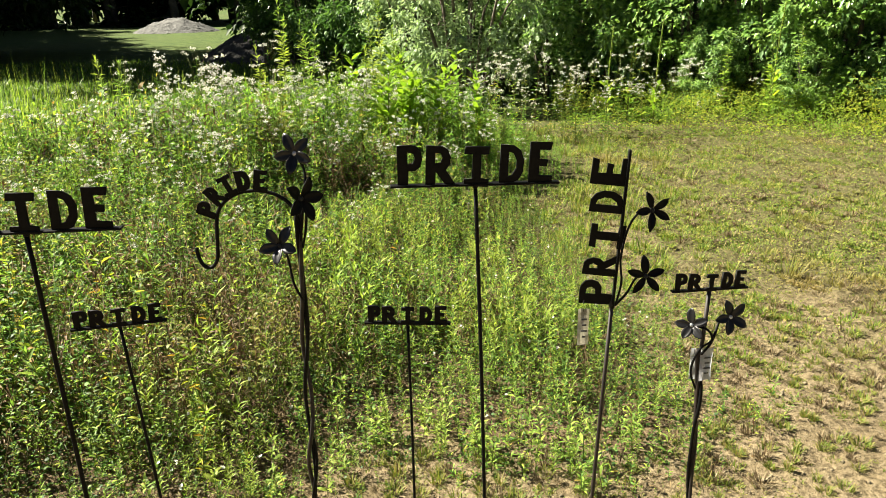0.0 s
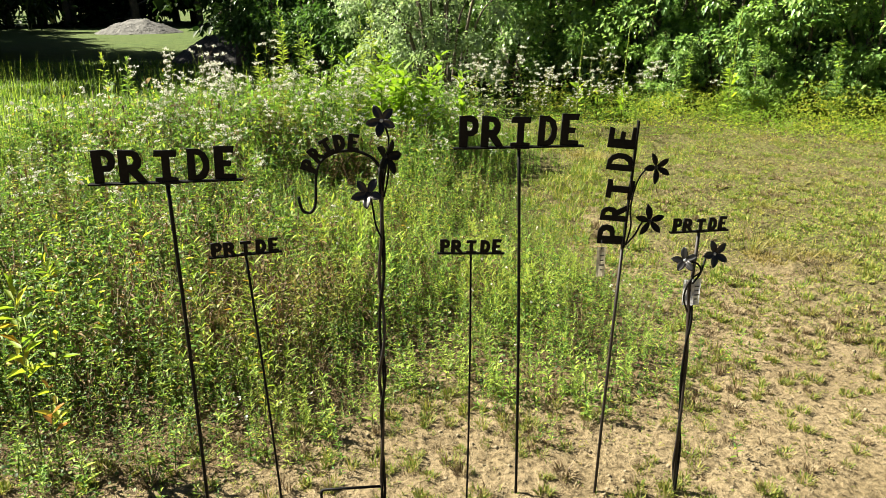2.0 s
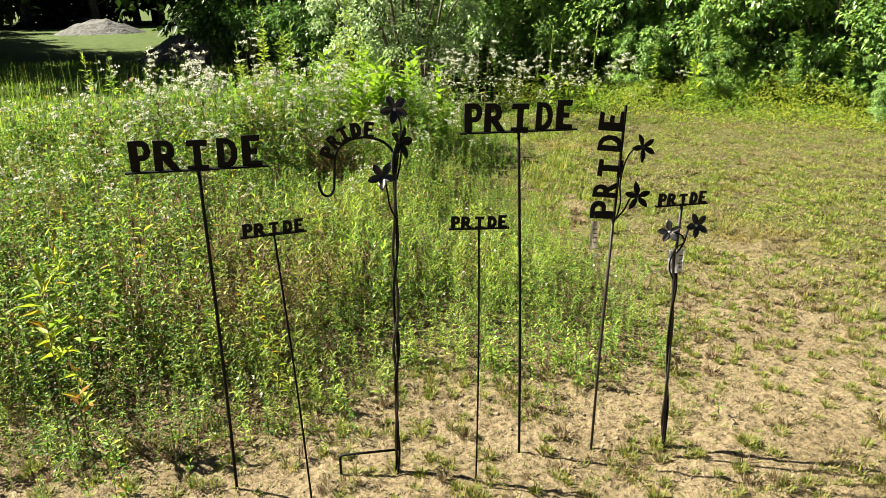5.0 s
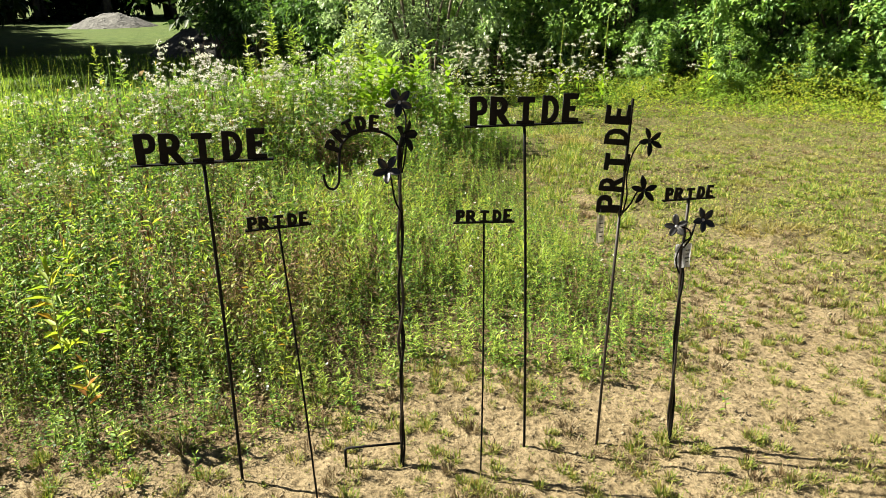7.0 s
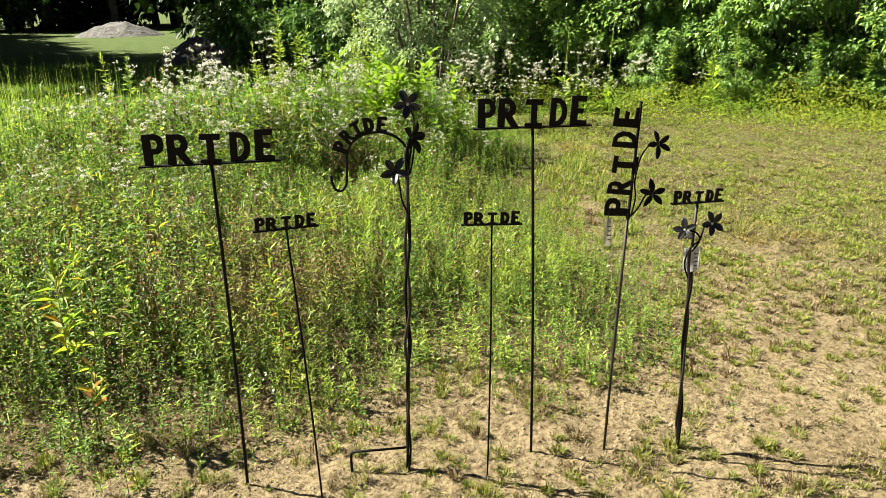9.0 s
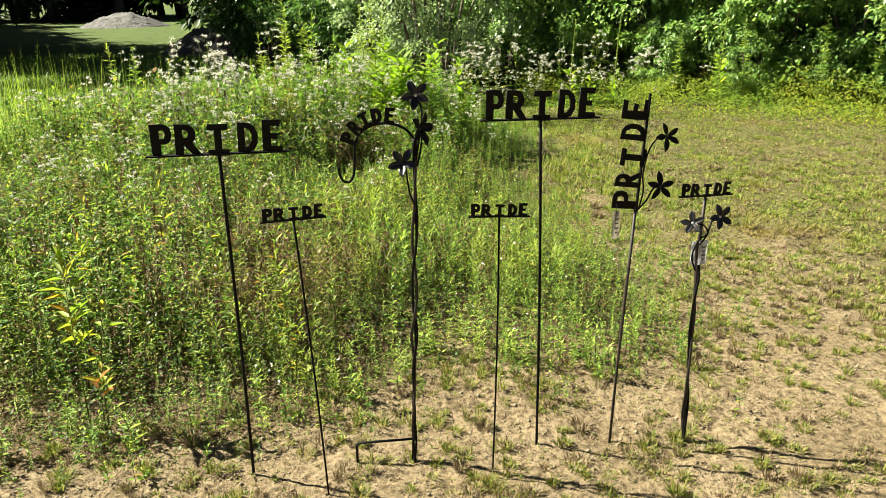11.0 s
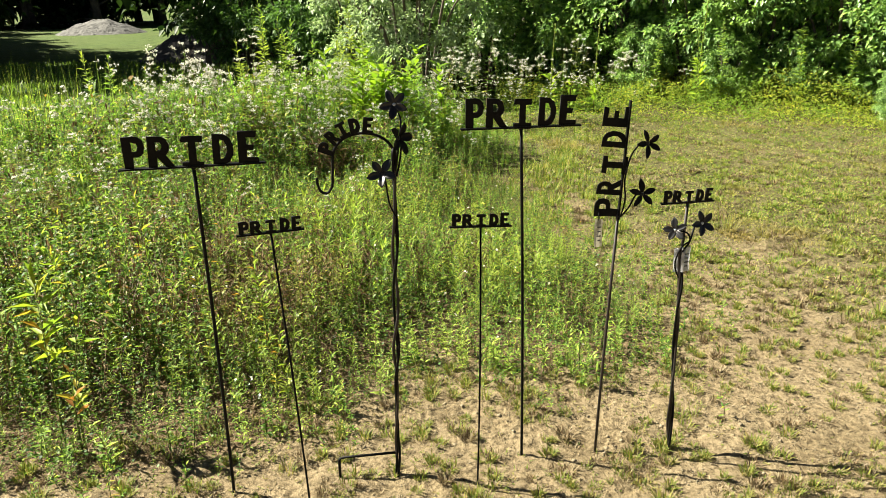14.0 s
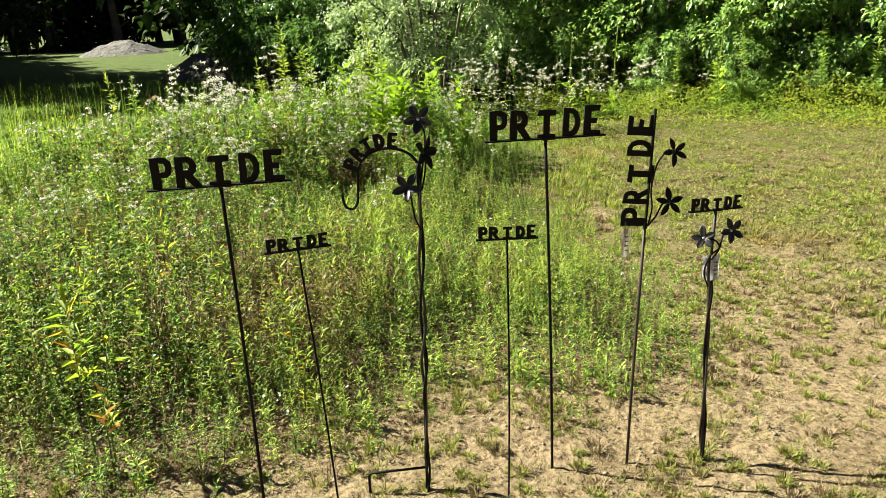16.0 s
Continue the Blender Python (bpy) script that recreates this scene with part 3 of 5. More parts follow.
def hooked_stake():
    """The twisted stake with three flowers, an arched hook that carries the word, and a step-in foot."""
    base = (-0.480, 1.504, 0)
    st = thing("garden_stake", base, "twisted steel stake with flowers, arched hook and PRIDE", "garden stake", "word stakes in the sand")
    topc = local(base, [(-0.438, 1.484, 1.135)])[0]
    for i, (ph, tn) in enumerate(((0.3, 3.2), (2.4, 3.4), (4.5, 2.9))):
        path = twisted((0, 0, -0.07), topc, 0.004, 0.0078, tn, ph, 0.42, 11 + i)
        part("rod", rod_mesh("rod", path, 0.0043 if i else 0.005, STEEL if i else STEEL_RUST), st)
    c = Vector(topc)
    # arch, hook and its word
    cx, cz, rx, rz = c.x - 0.089, 1.112, 0.089, 0.069
    yy = c.y
    arc = [(c.x + 0.003, yy, 1.08), (c.x, yy, 1.115)]
    for k in range(1, 9):
        a = math.pi * k / 9
        arc.append((cx + rx * math.cos(a), yy - 0.01 * k / 9, cz + rz * math.sin(a)))
    arc += [(cx - rx - 0.001, yy - 0.012, 1.105), (cx - rx - 0.004, yy - 0.014, 1.06), (cx - rx - 0.008, yy - 0.015, 1.028), (cx - rx - 0.022, yy - 0.016, 1.009), (cx - rx - 0.04, yy - 0.017, 1.013), (cx - rx - 0.049, yy - 0.018, 1.035), (cx - rx - 0.051, yy - 0.018, 1.055)]
    part("hook", rod_mesh("hook", smooth_path(arc, 6), 0.0042, STEEL), st, "arched round-bar hook")
    rr = random.Random(3)
    for ch, deg in (("P", 163), ("R", 141), ("I", 121), ("D", 101), ("E", 80)):
        a = radians(deg)
        p = Vector((cx + rx * math.cos(a), yy - 0.012, cz + rz * math.sin(a)))
        out = Vector((math.cos(a) / rx, 0, math.sin(a) / rz)).normalized()
        along = Vector((out.z, 0, -out.x))
        m = mat_from(along, out, along.cross(out), tuple(p - along * 0.015 + out * 0.002))
        part("letter", letter_mesh(ch, 0.03, 0.044 * rr.uniform(0.95, 1.05), 0.004, m, 0.35), st)
    # flowers with their stems
    ft, fm, fl = local(base, [(-0.432, 1.478, 1.261), (-0.424, 1.468, 1.166), (-0.472, 1.447, 1.068)])
    part("stem", rod_mesh("stem", smooth_path([(c.x, c.y, 1.06), (c.x + 0.012, c.y - 0.004, 1.13), (c.x + 0.022, c.y, 1.2), (ft[0] + 0.012, ft[1] + 0.012, ft[2] - 0.03), ft]), 0.0028, STEEL), st)
    part("stem", rod_mesh("stem", smooth_path([(c.x + 0.004, c.y, 1.05), (c.x + 0.014, c.y, 1.09), (c.x + 0.02, c.y - 0.004, 1.13), (fm[0] + 0.006, fm[1] + 0.012, fm[2] - 0.004), fm]), 0.0028, STEEL), st)
    part("stem", rod_mesh("stem", smooth_path([(c.x - 0.004, c.y - 0.008, 0.93), (c.x - 0.02, c.y - 0.01, 0.97), (c.x - 0.027, c.y - 0.008, 1.02), (fl[0] + 0.004, fl[1] + 0.012, fl[2] - 0.01), fl]), 0.0028, STEEL), st)
    flower(st, ft, (-0.05, -1, 0.35), 0.043, 44, None, 0.25, 1)
    flower(st, fm, (0.85, -0.6, 0.15), 0.05, 70, STEEL, 0.3, 2)
    flower(st, fl, (-0.2, -1, 0.45), 0.044, -14, None, 0.35, 4)
    # step-in foot
    corner = local(base, [(-0.672, 1.492, 0.078)])[0]
    step = [(0.002, 0, 0.086), (corner[0] + 0.012, corner[1], 0.0785), (corner[0] + 0.004, corner[1] - 0.001, 0.076), (corner[0], corner[1] - 0.002, 0.068), (corner[0] - 0.001, corner[1] - 0.003, -0.05)]
    part("step_foot", rod_mesh("step_foot", step, 0.0048, STEEL, 6), st, "bent step-in foot bar")
    return st


def small_flower_stake():
    """The short stake with a small word, two flowers, loops of rod and a plastic tag."""
    base = (0.484, 1.609, 0)
    st = thing("garden_stake", base, "short twisted steel stake with PRIDE, two flowers, tag", "garden stake", "word stakes in the sand")
    a, b = local(base, [(0.385, 1.585, 0.916), (0.567, 1.632, 0.911)])
    mid = (Vector(a) + Vector(b)) / 2
    part("bar", bar_mesh(a, b, 0.012, 0.005, (0, 0, 1), STEEL), st)
    word_on_bar(st, a, b, 0.04, SPANS, bold=0.2, sink=0.004)
    neck = Vector((mid.x - 0.006, mid.y, 0.74))
    part("pole", rod_mesh("pole", [(0, 0, -0.06), (neck.x * 0.4, neck.y * 0.4, 0.35), tuple(neck), tuple(mid)], 0.005, STEEL_RUST), st, "rusty upright rod")
    for i, (ph, tn) in enumerate(((1.0, 1.3), (3.6, 1.6))):
        path = twisted((0, 0, -0.05), (neck.x - 0.004, neck.y - 0.006, 0.76), 0.004, 0.0085, tn, ph, 0.35, 21 + i)
        part("rod", rod_mesh("rod", path, 0.0042, STEEL if i else STEEL_RUST), st)
    f1, f2 = local(base, [(0.444, 1.610, 0.821), (0.534, 1.622, 0.838)])
    part("stem", rod_mesh("stem", smooth_path([(neck.x - 0.006, neck.y - 0.01, 0.66), (neck.x - 0.021, neck.y - 0.012, 0.7), (neck.x - 0.019, neck.y - 0.014, 0.735), (neck.x - 0.004, neck.y - 0.014, 0.77), (neck.x + 0.02, neck.y - 0.012, 0.79), (neck.x + 0.008, neck.y - 0.01, 0.815), f1]), 0.0028, STEEL), st)
    part("stem", rod_mesh("stem", smooth_path([(neck.x, neck.y - 0.008, 0.75), (neck.x + 0.02, neck.y - 0.01, 0.785), (f2[0] - 0.02, f2[1] + 0.006, f2[2] - 0.008), f2]), 0.0032, STEEL), st)
    flower(st, f1, (-0.45, -1, 0.55), 0.038, 30, None, 0.3, 3)
    flower(st, f2, (0.15, -1, 0.35), 0.041, 40, None, 0.2, 5)
    tag_part(st, (neck.x + 0.014, neck.y - 0.004, 0.765), 0.03, 0.085, 12, TAG, "white plastic tag in a clear sleeve")
    tag_part(st, (neck.x - 0.006, neck.y + 0.012, 0.755), 0.026, 0.082, -10, TAG, "white plastic tag behind the rod", False)
    return st


upright_word_stake()
hooked_stake()
small_flower_stake()


# ---- plant kinds ----
def leafy_plant(rng, h, n, leaf, wide, base_bare=0.1, rise=(0.2, 0.7), broad=False, droop=0.2, stem_r=0.0018, bend=0.08, taper=0.55):
    """A single stem with leaves in a spiral."""
    k = 4 if h > 0.4 else 3
    s = np.linspace(0, 1, k)
    az = rng.uniform(0, 6.28)
    off = bend * h * s ** 2
    pts = np.stack([off * math.cos(az), off * math.sin(az), s * h], -1)
    stem = tube_tris(pts, stem_r * (1.15 - 0.8 * s))
    u = np.sort(rng.uniform(base_bare, 1.0, n))
    o = np.stack([np.interp(u, s, pts[:, i]) for i in range(3)], -1)
    a = np.arange(n) * 2.4 + rng.uniform(-0.5, 0.5, n)
    el = rng.uniform(*rise, n) + 0.7 * sstep(0.85, 1.0, u)
    d = np.stack([np.cos(a) * np.cos(el), np.sin(a) * np.cos(el), np.sin(el)], -1)
    L = leaf * (1 - taper * u) * rng.uniform(0.7, 1.15, n)
    W = wide * (1 - taper * 0.7 * u) * rng.uniform(0.8, 1.15, n)
    lv = oval_leaves(o, d, L, W, droop, rng.uniform(-0.5, 0.5, n)) if broad else narrow_leaves(o, d, L, W, 0.28, droop)
    return {"stem": stem, "leaf": lv}, pts


def flowering_plant(rng, h, heads=7, disc=0.0076, per=12):
    """A leafy stem that branches near the top into flat white clusters."""
    t, pts = leafy_plant(rng, h, 26, 0.085, 0.015, 0.08, (0.15, 0.8), False, 0.25, 0.0022, 0.1)
    top = pts[-1]
    stems, fo, fn = [t["stem"]], [], []
    for i in range(heads):
        a, r = rng.uniform(0, 6.28), rng.uniform(0.01, 0.11)
        start = top * np.array([1, 1, rng.uniform(0.74, 0.95)])
        tip = top + np.array([r * math.cos(a), r * math.sin(a), rng.uniform(-0.14, 0.05)])
        stems.append(tube_tris([start, (start + tip) / 2 + [0, 0, -0.008], tip], [0.0011, 0.0009, 0.0007]))
        q = rng.normal(0, 1, (per, 3)) * [0.011, 0.011, 0.006]
        fo.append(tip + q)
        fn.append(np.array([0, -0.25, 0.8]) + rng.normal(0, 0.7, (per, 3)))
    fo, fn = np.concatenate(fo), np.concatenate(fn)
    t["flower"] = florets(fo, fn, rng.uniform(0.7, 1.3, len(fo)) * disc)
    t["stem"] = joined(stems)
    return t


def grass_clump(rng, n, h, spread, wide):
    a = rng.uniform(0, 6.28, n)
    r = spread * np.sqrt(rng.uniform(0, 1, n))
    o = np.stack([r * np.cos(a), r * np.sin(a), np.zeros(n)], -1)
    a2 = a + rng.normal(0, 0.8, n)
    tilt = rng.uniform(0.1, 1.0, n)
    d = np.stack([np.cos(a2) * tilt, np.sin(a2) * tilt, np.ones(n)], -1)
    return {"blade": blades(o, d, h * rng.uniform(0.45, 1.1, n), wide * rng.uniform(0.7, 1.3, n), rng.uniform(0, 0.9, n))}


def stuff(name, arrays, mats, label, category, at=(0, 0, 0)):
    """One thing of uncountable growth, with a mesh for each of its kinds of part."""
    top = thing(name, at, label, category, kind="stuff")
    names = {"leaf": "foliage", "stem": "stalks", "flower": "flower_heads", "blade": "grass_blades"}
    for key, (v, f) in arrays.items():
        part(names[key], (v - np.array(at), f), top, "", mats[key])
    return top


def sample(rng, n, x0, x1, y0, y1, keep):
    """n points in a rectangle, kept with the chance that keep(x, y) gives."""
    x, y = rng.uniform(x0, x1, n), rng.uniform(y0, y1, n)
    ok = rng.uniform(0, 1, n) < keep(x, y)
    return x[ok], y[ok]


def tall_of(x, y):
    """Height of the weeds over the patch."""
    d = patch_dist(x, y)
    front = (0.09 + 0.24 * sstep(-0.08, 0.62, d)) * (1 - 0.3 * sstep(-1.0, -0.2, x))
    left = 0.07 * sstep(-1.2, -2.2, x) * sstep(2.0, 3.4, y)
    edge = 4.5 - 0.35 * sstep(-1.2, -2.4, x) + 0.3 * wave(x, y, 1.5, 9)
    run = 2.1 - 0.2 * np.exp(-((x + 0.9) / 0.7) ** 2)
    back = 0.42 * sstep(edge, edge + run, y) * sstep(0.0, 0.9, d) * (1 - 0.4 * sstep(-2.7, -3.7, x)) * (1 - 0.3 * np.exp(-(((x + 0.7) / 0.6) ** 2 + ((y - 6.2) / 0.7) ** 2)))
    dip = 1 - 0.45 * np.exp(-(((x + 1.15) / 0.4) ** 2 + ((y - 4.9) / 0.3) ** 2))
    back = back * (1 - 0.72 * sstep(-0.45, 0.3, x))
    return (front * dip + left + back) * (1 + 0.16 * wave(x, y, 2.6, 3))


def bare_spot(x, y):
    """A small clearing of dead sticks between the near and the far weeds."""
    return 1 - np.exp(-((((x + 1.12) / 0.26) ** 2 + ((y - 5.1) / 0.2) ** 2) ** 2))


def set_plants(rng, templates, heights, x, y, h, mats, name, label, category, lean=0.22, jitter=(0.7, 1.2)):
    z = land(x, y)
    idx = rng.integers(0, len(templates), len(x))
    sc = h * rng.uniform(*jitter, len(x)) / np.array(heights)[idx]
    arr = scatter(templates, idx, np.stack([x, y, z], -1), rng.uniform(0, 6.28, len(x)), sc, rng.uniform(0, lean, len(x)), rng)
    return stuff(name, arr, mats, label, category)


# ---- weeds of the near patch ----
def near_weeds():
    rng = np.random.default_rng(11)
    tm, hs = [], []
    for i in range(14):
        h = rng.uniform(0.24, 0.36)
        tm.append(leafy_plant(rng, h, rng.integers(18, 28), rng.uniform(0.032, 0.052), rng.uniform(0.009, 0.013), 0.05, (0.0, 0.85), i % 3 == 0, 0.25, 0.0014)[0])
        hs.append(h)
    keep = lambda x, y: (patch_dist(x, y) > -0.28) * (0.25 + 0.75 * sstep(-0.3, 0.06, patch_dist(x, y))) * np.clip(0.72 + 0.65 * wave(x, y, 4.6, 6), 0.15, 1) * (1 - 0.5 * np.exp(-(((x + 1.05) / 0.5) ** 2 + ((y - 3.0) / 0.6) ** 2))) * bare_spot(x, y)
    x, y = sample(rng, 14500, -4.2, 0.95, 1.2, 5.6, keep)
    set_plants(rng, tm, hs, x, y, tall_of(x, y), {"leaf": WEED, "stem": STEM}, "weeds", "low dense leafy green weeds beside the bare sand", "weeds", 0.22, (0.4, 1.45))
    # pale fine-leaved seedlings in drifts
    tm, hs = [], []
    for i in range(8):
        h = rng.uniform(0.22, 0.3)
        tm.append(leafy_plant(rng, h, 26, 0.052, 0.0095, 0.05, (0.3, 1.05), False, 0.05, 0.0013, 0.05, 0.3)[0])
        hs.append(h)
    drift = lambda x, y: np.clip(np.exp(-(((x + 0.75) / 0.4) ** 2 + ((y - 3.7) / 0.8) ** 2)) + 0.9 * np.exp(-(((x + 0.8) / 0.6) ** 2 + ((y - 2.15) / 0.22) ** 2)) + 0.85 * np.exp(-(((x - 0.15) / 0.6) ** 2 + ((y - 3.0) / 0.9) ** 2) ** 2) + 0.06, 0, 1) * (patch_dist(x, y) > -0.1)
    x, y = sample(rng, 6200, -2.6, 0.95, 1.6, 4.9, lambda x, y: drift(x, y) * np.clip(0.7 + 0.8 * wave(x, y, 5.5, 52), 0.08, 1))
    set_plants(rng, tm, hs, x, y, np.maximum(0.13, tall_of(x, y)), {"leaf": WEED_LIGHT, "stem": STEM}, "weeds", "drifts of pale green fine-leaved seedlings", "weeds", 0.3, (0.45, 1.35))
    # low fringe along the edge of the sand
    tm, hs = [], []
    for i in range(10):
        h = rng.uniform(0.1, 0.14)
        tm.append(leafy_plant(rng, h, rng.integers(12, 20), 0.034, 0.008, 0.02, (0.1, 0.8), i % 2 == 0, 0.2, 0.0012, 0.15)[0])
        hs.append(h)
    x, y = sample(rng, 5200, -3.4, 1.1, 1.1, 4.8, lambda x, y: np.exp(-((patch_dist(x, y) + 0.05) / 0.22) ** 2) * np.clip(0.5 + 0.8 * wave(x, y, 5.2, 16), 0.02, 1))
    set_plants(rng, tm, hs, x, y, np.full(len(x), 0.1), {"leaf": WEED, "stem": STEM}, "weeds", "low leafy fringe of weeds along the sand", "weeds", 0.3, (0.4, 1.4))
    x, y = sample(rng, 2300, -2.6, 0.9, 1.3, 2.7, lambda x, y: np.exp(-((patch_dist(x, y) + 0.06 - 0.1 * sstep(-1, -0.3, x)) / 0.16) ** 2) * (1 - 0.85 * sstep(0.4, 0.65, x)) * np.clip(0.45 + 0.9 * wave(x, y, 6.1, 61), 0.02, 1))
    set_plants(rng, tm, hs, x, y, np.full(len(x), 0.14), {"leaf": WEED_LIGHT, "stem": STEM}, "weeds", "upright light green seedlings at the edge of weeds", "weeds", 0.25, (0.4, 1.45))
    # brown litter of dead stems on the soil along the edge
    x, y = sample(rng, 26000, -3.2, 0.9, 1.2, 2.9, lambda x, y: np.exp(-((patch_dist(x, y) + 0.02) / 0.2) ** 2) * np.clip(0.5 + 0.8 * wave(x, y, 5.0, 71), 0.05, 1) * (1 - 0.6 * sstep(-1.1, -0.4, x)))
    a = rng.uniform(0, 6.28, len(x))
    d = np.stack([np.cos(a), np.sin(a), rng.normal(0.15, 0.3, len(x))], -1)
    stuff("dead_stems", {"leaf": narrow_leaves(np.stack([x, y, land(x, y) + rng.uniform(0.002, 0.02, len(x))], -1), d, rng.uniform(0.015, 0.06, len(x)), rng.uniform(0.0015, 0.005, len(x)), 0.3, 0.03)}, {"leaf": DRY_STEM}, "brown litter of dead stems along the weeds", "litter")
    # clover and small leaves under them
    n = 62000
    x, y = sample(rng, n, -4.2, 1.0, 1.4, 5.6, lambda x, y: sstep(-0.25, 0.15, patch_dist(x, y) + 0.1 * wave(x, y, 6, 2)) * np.clip(0.7 + 0.6 * wave(x, y, 4, 8), 0.1, 1))
    z = land(x, y) + tall_of(x, y) * rng.uniform(0.05, 0.72, len(x)) + 0.004
    a = rng.uniform(0, 6.28, len(x))
    el = rng.normal(0.1, 0.45, len(x))
    d = np.stack([np.cos(a) * np.cos(el), np.sin(a) * np.cos(el), np.sin(el)], -1)
    s = rng.uniform(0.006, 0.015, len(x))
    arr = {"leaf": oval_leaves(np.stack([x, y, z], -1), d, s * 1.25, s, 0.1, rng.uniform(-0.6, 0.6, len(x)))}
    stuff("clover", arr, {"leaf": CLOVER}, "mat of small round clover leaves among weeds", "clover")
    # dry brown stalks
    tm = []
    for i in range(6):
        h = 0.3
        pts = np.array([[0, 0, 0], [rng.normal(0, 0.02), rng.normal(0, 0.02), h * 0.5], [rng.normal(0, 0.05), rng.normal(0, 0.05), h]])
        m = 8
        o = np.stack([np.interp(rng.uniform(0.3, 1, m), [0, 0.5, 1], pts[:, k]) for k in range(3)], -1)
        tm.append({"stem": tube_tris(pts, [0.0014, 0.0011, 0.0007]), "leaf": narrow_leaves(o, rng.normal(0, 1, (m, 3)), rng.uniform(0.015, 0.04, m), rng.uniform(0.004, 0.009, m))})
    x, y = sample(rng, 7600, -3.6, 0.9, 1.3, 5.6, lambda x, y: (patch_dist(x, y) > -0.12) * np.clip(0.3 + 0.95 * np.exp(-(((x + 1.1) / 0.65) ** 2 + ((y - 3.0) / 0.8) ** 2)) + 0.35 * np.exp(-(((x + 1.15) / 0.5) ** 2 + ((y - 5.25) / 0.35) ** 2)) + 0.4 * wave(x, y, 2.5, 1), 0, 1))
    set_plants(rng, tm, [0.3] * 6, x, y, tall_of(x, y) * 1.05, {"leaf": DRY_LEAF, "stem": DRY_STEM}, "dry_weeds", "dead brown weed stalks standing among the green", "dry weeds", 0.18)
    # small white clover heads
    x, y = sample(rng, 520, -3.2, 0.8, 1.9, 5.4, lambda x, y: (patch_dist(x, y) > 0.05) * 0.8)
    o = np.stack([x, y, land(x, y) + tall_of(x, y) * rng.uniform(0.6, 1.0, len(x))], -1)
    stuff("clover_flowers", {"flower": florets(np.repeat(o, 2, 0) + rng.normal(0, 0.003, (len(o) * 2, 3)), rng.normal(0, 0.5, (len(o) * 2, 3)) + [0, -0.2, 1], rng.uniform(0.005, 0.009, len(o) * 2))}, {"flower": PETAL_W}, "scattered small white clover flower heads", "flowers")


# ---- weeds of the far patch ----
def far_weeds():
    rng = np.random.default_rng(12)
    tm, hs = [], []
    for i in range(14):
        h = rng.uniform(0.6, 0.85)
        tm.append(leafy_plant(rng, h, rng.integers(34, 46), 0.085, 0.016, 0.12, (0.2, 0.9), i % 4 == 0, 0.25, 0.002)[0])
        hs.append(h)
    keep = lambda x, y: (patch_dist(x, y) > 0.0) * sstep(4.1, 5.0, y + 0.5 * sstep(-1.2, -2.5, x)) * np.clip(0.8 + 0.4 * wave(x, y, 2.1, 6), 0.2, 1) * bare_spot(x, y)
    x, y = sample(rng, 7800, -6.8, 1.2, 3.6, 8.4, keep)
    set_plants(rng, tm, hs, x, y, tall_of(x, y), {"leaf": FAR_WEED, "stem": STEM}, "tall_weeds", "tall dense green weeds behind the stakes", "weeds", 0.2)
    tm, hs = [], []
    for i in range(8):
        h = rng.uniform(0.6, 0.8)
        tm.append(leafy_plant(rng, h, 48, 0.075, 0.011, 0.15, (0.5, 1.1), False, 0.1, 0.002, 0.05, 0.35)[0])
        hs.append(h)
    x, y = sample(rng, 3400, -5.5, 1.0, 4.4, 8.4, lambda x, y: (patch_dist(x, y) > 0.1) * np.clip(0.5 + 0.7 * wave(x, y, 1.6, 14), 0.05, 1) * bare_spot(x, y))
    set_plants(rng, tm, hs, x, y, tall_of(x, y) * 1.03, {"leaf": WEED_LIGHT, "stem": STEM}, "tall_weeds", "tall pale green weeds with fine leaves", "weeds", 0.16)
    # white flowers over the green
    tm, hs = [], []
    for i in range(10):
        h = rng.uniform(0.75, 0.95)
        tm.append(flowering_plant(rng, h, rng.integers(5, 9)))
        hs.append(h)
    spots = lambda x, y: (patch_dist(x, y) > 0.15) * np.clip(np.exp(-(((x + 2.2) / 1.1) ** 2 + ((y - 5.6) / 1.3) ** 2)) + 0.6 * np.exp(-(((x + 0.5) / 0.7) ** 2 + ((y - 6.3) / 0.6) ** 2)) + 0.45 * np.exp(-(((x + 2.9) / 0.8) ** 2 + ((y - 4.1) / 0.7) ** 2)) + 0.3 * np.exp(-(((x + 1.2) / 1.2) ** 2 + ((y - 5.9) / 0.9) ** 2)) + 0.02, 0, 1)
    x, y = sample(rng, 1450, -6.0, 1.0, 3.2, 8.8, spots)
    set_plants(rng, tm, hs, x, y, tall_of(x, y) + 0.1, {"leaf": WEED, "stem": STEM, "flower": PETAL_W}, "flowering_weeds", "tall weeds with flat clusters of small white flowers", "wildflowers", 0.15, (0.85, 1.15))
    # the white band before the hedge
    x, y = sample(rng, 330, -0.5, 2.6, 7.6, 9.4, lambda x, y: np.clip(1 - np.abs(y - 8.35 + 0.2 * wave(x, y, 2, 1)) / 0.7, 0, 1) * (1 - 0.6 * sstep(1.2, 2.3, x)))
    set_plants(rng, tm, hs, x, y, 0.78 + 0.12 * wave(x, y, 3, 2), {"leaf": WEED, "stem": STEM, "flower": PETAL_W}, "flowering_weeds", "band of white-flowering weeds before the hedge", "wildflowers", 0.12, (0.5, 1.25))
    # tall grasses on the left with seed heads
    n = 1500
    x, y = sample(rng, n, -6.8, -2.6, 5.0, 7.8, lambda x, y: 0.3 + 0.7 * sstep(-3.0, -4.4, x))
    d = np.stack([rng.normal(0.08, 0.12, len(x)), rng.normal(0, 0.12, len(x)), np.ones(len(x))], -1)
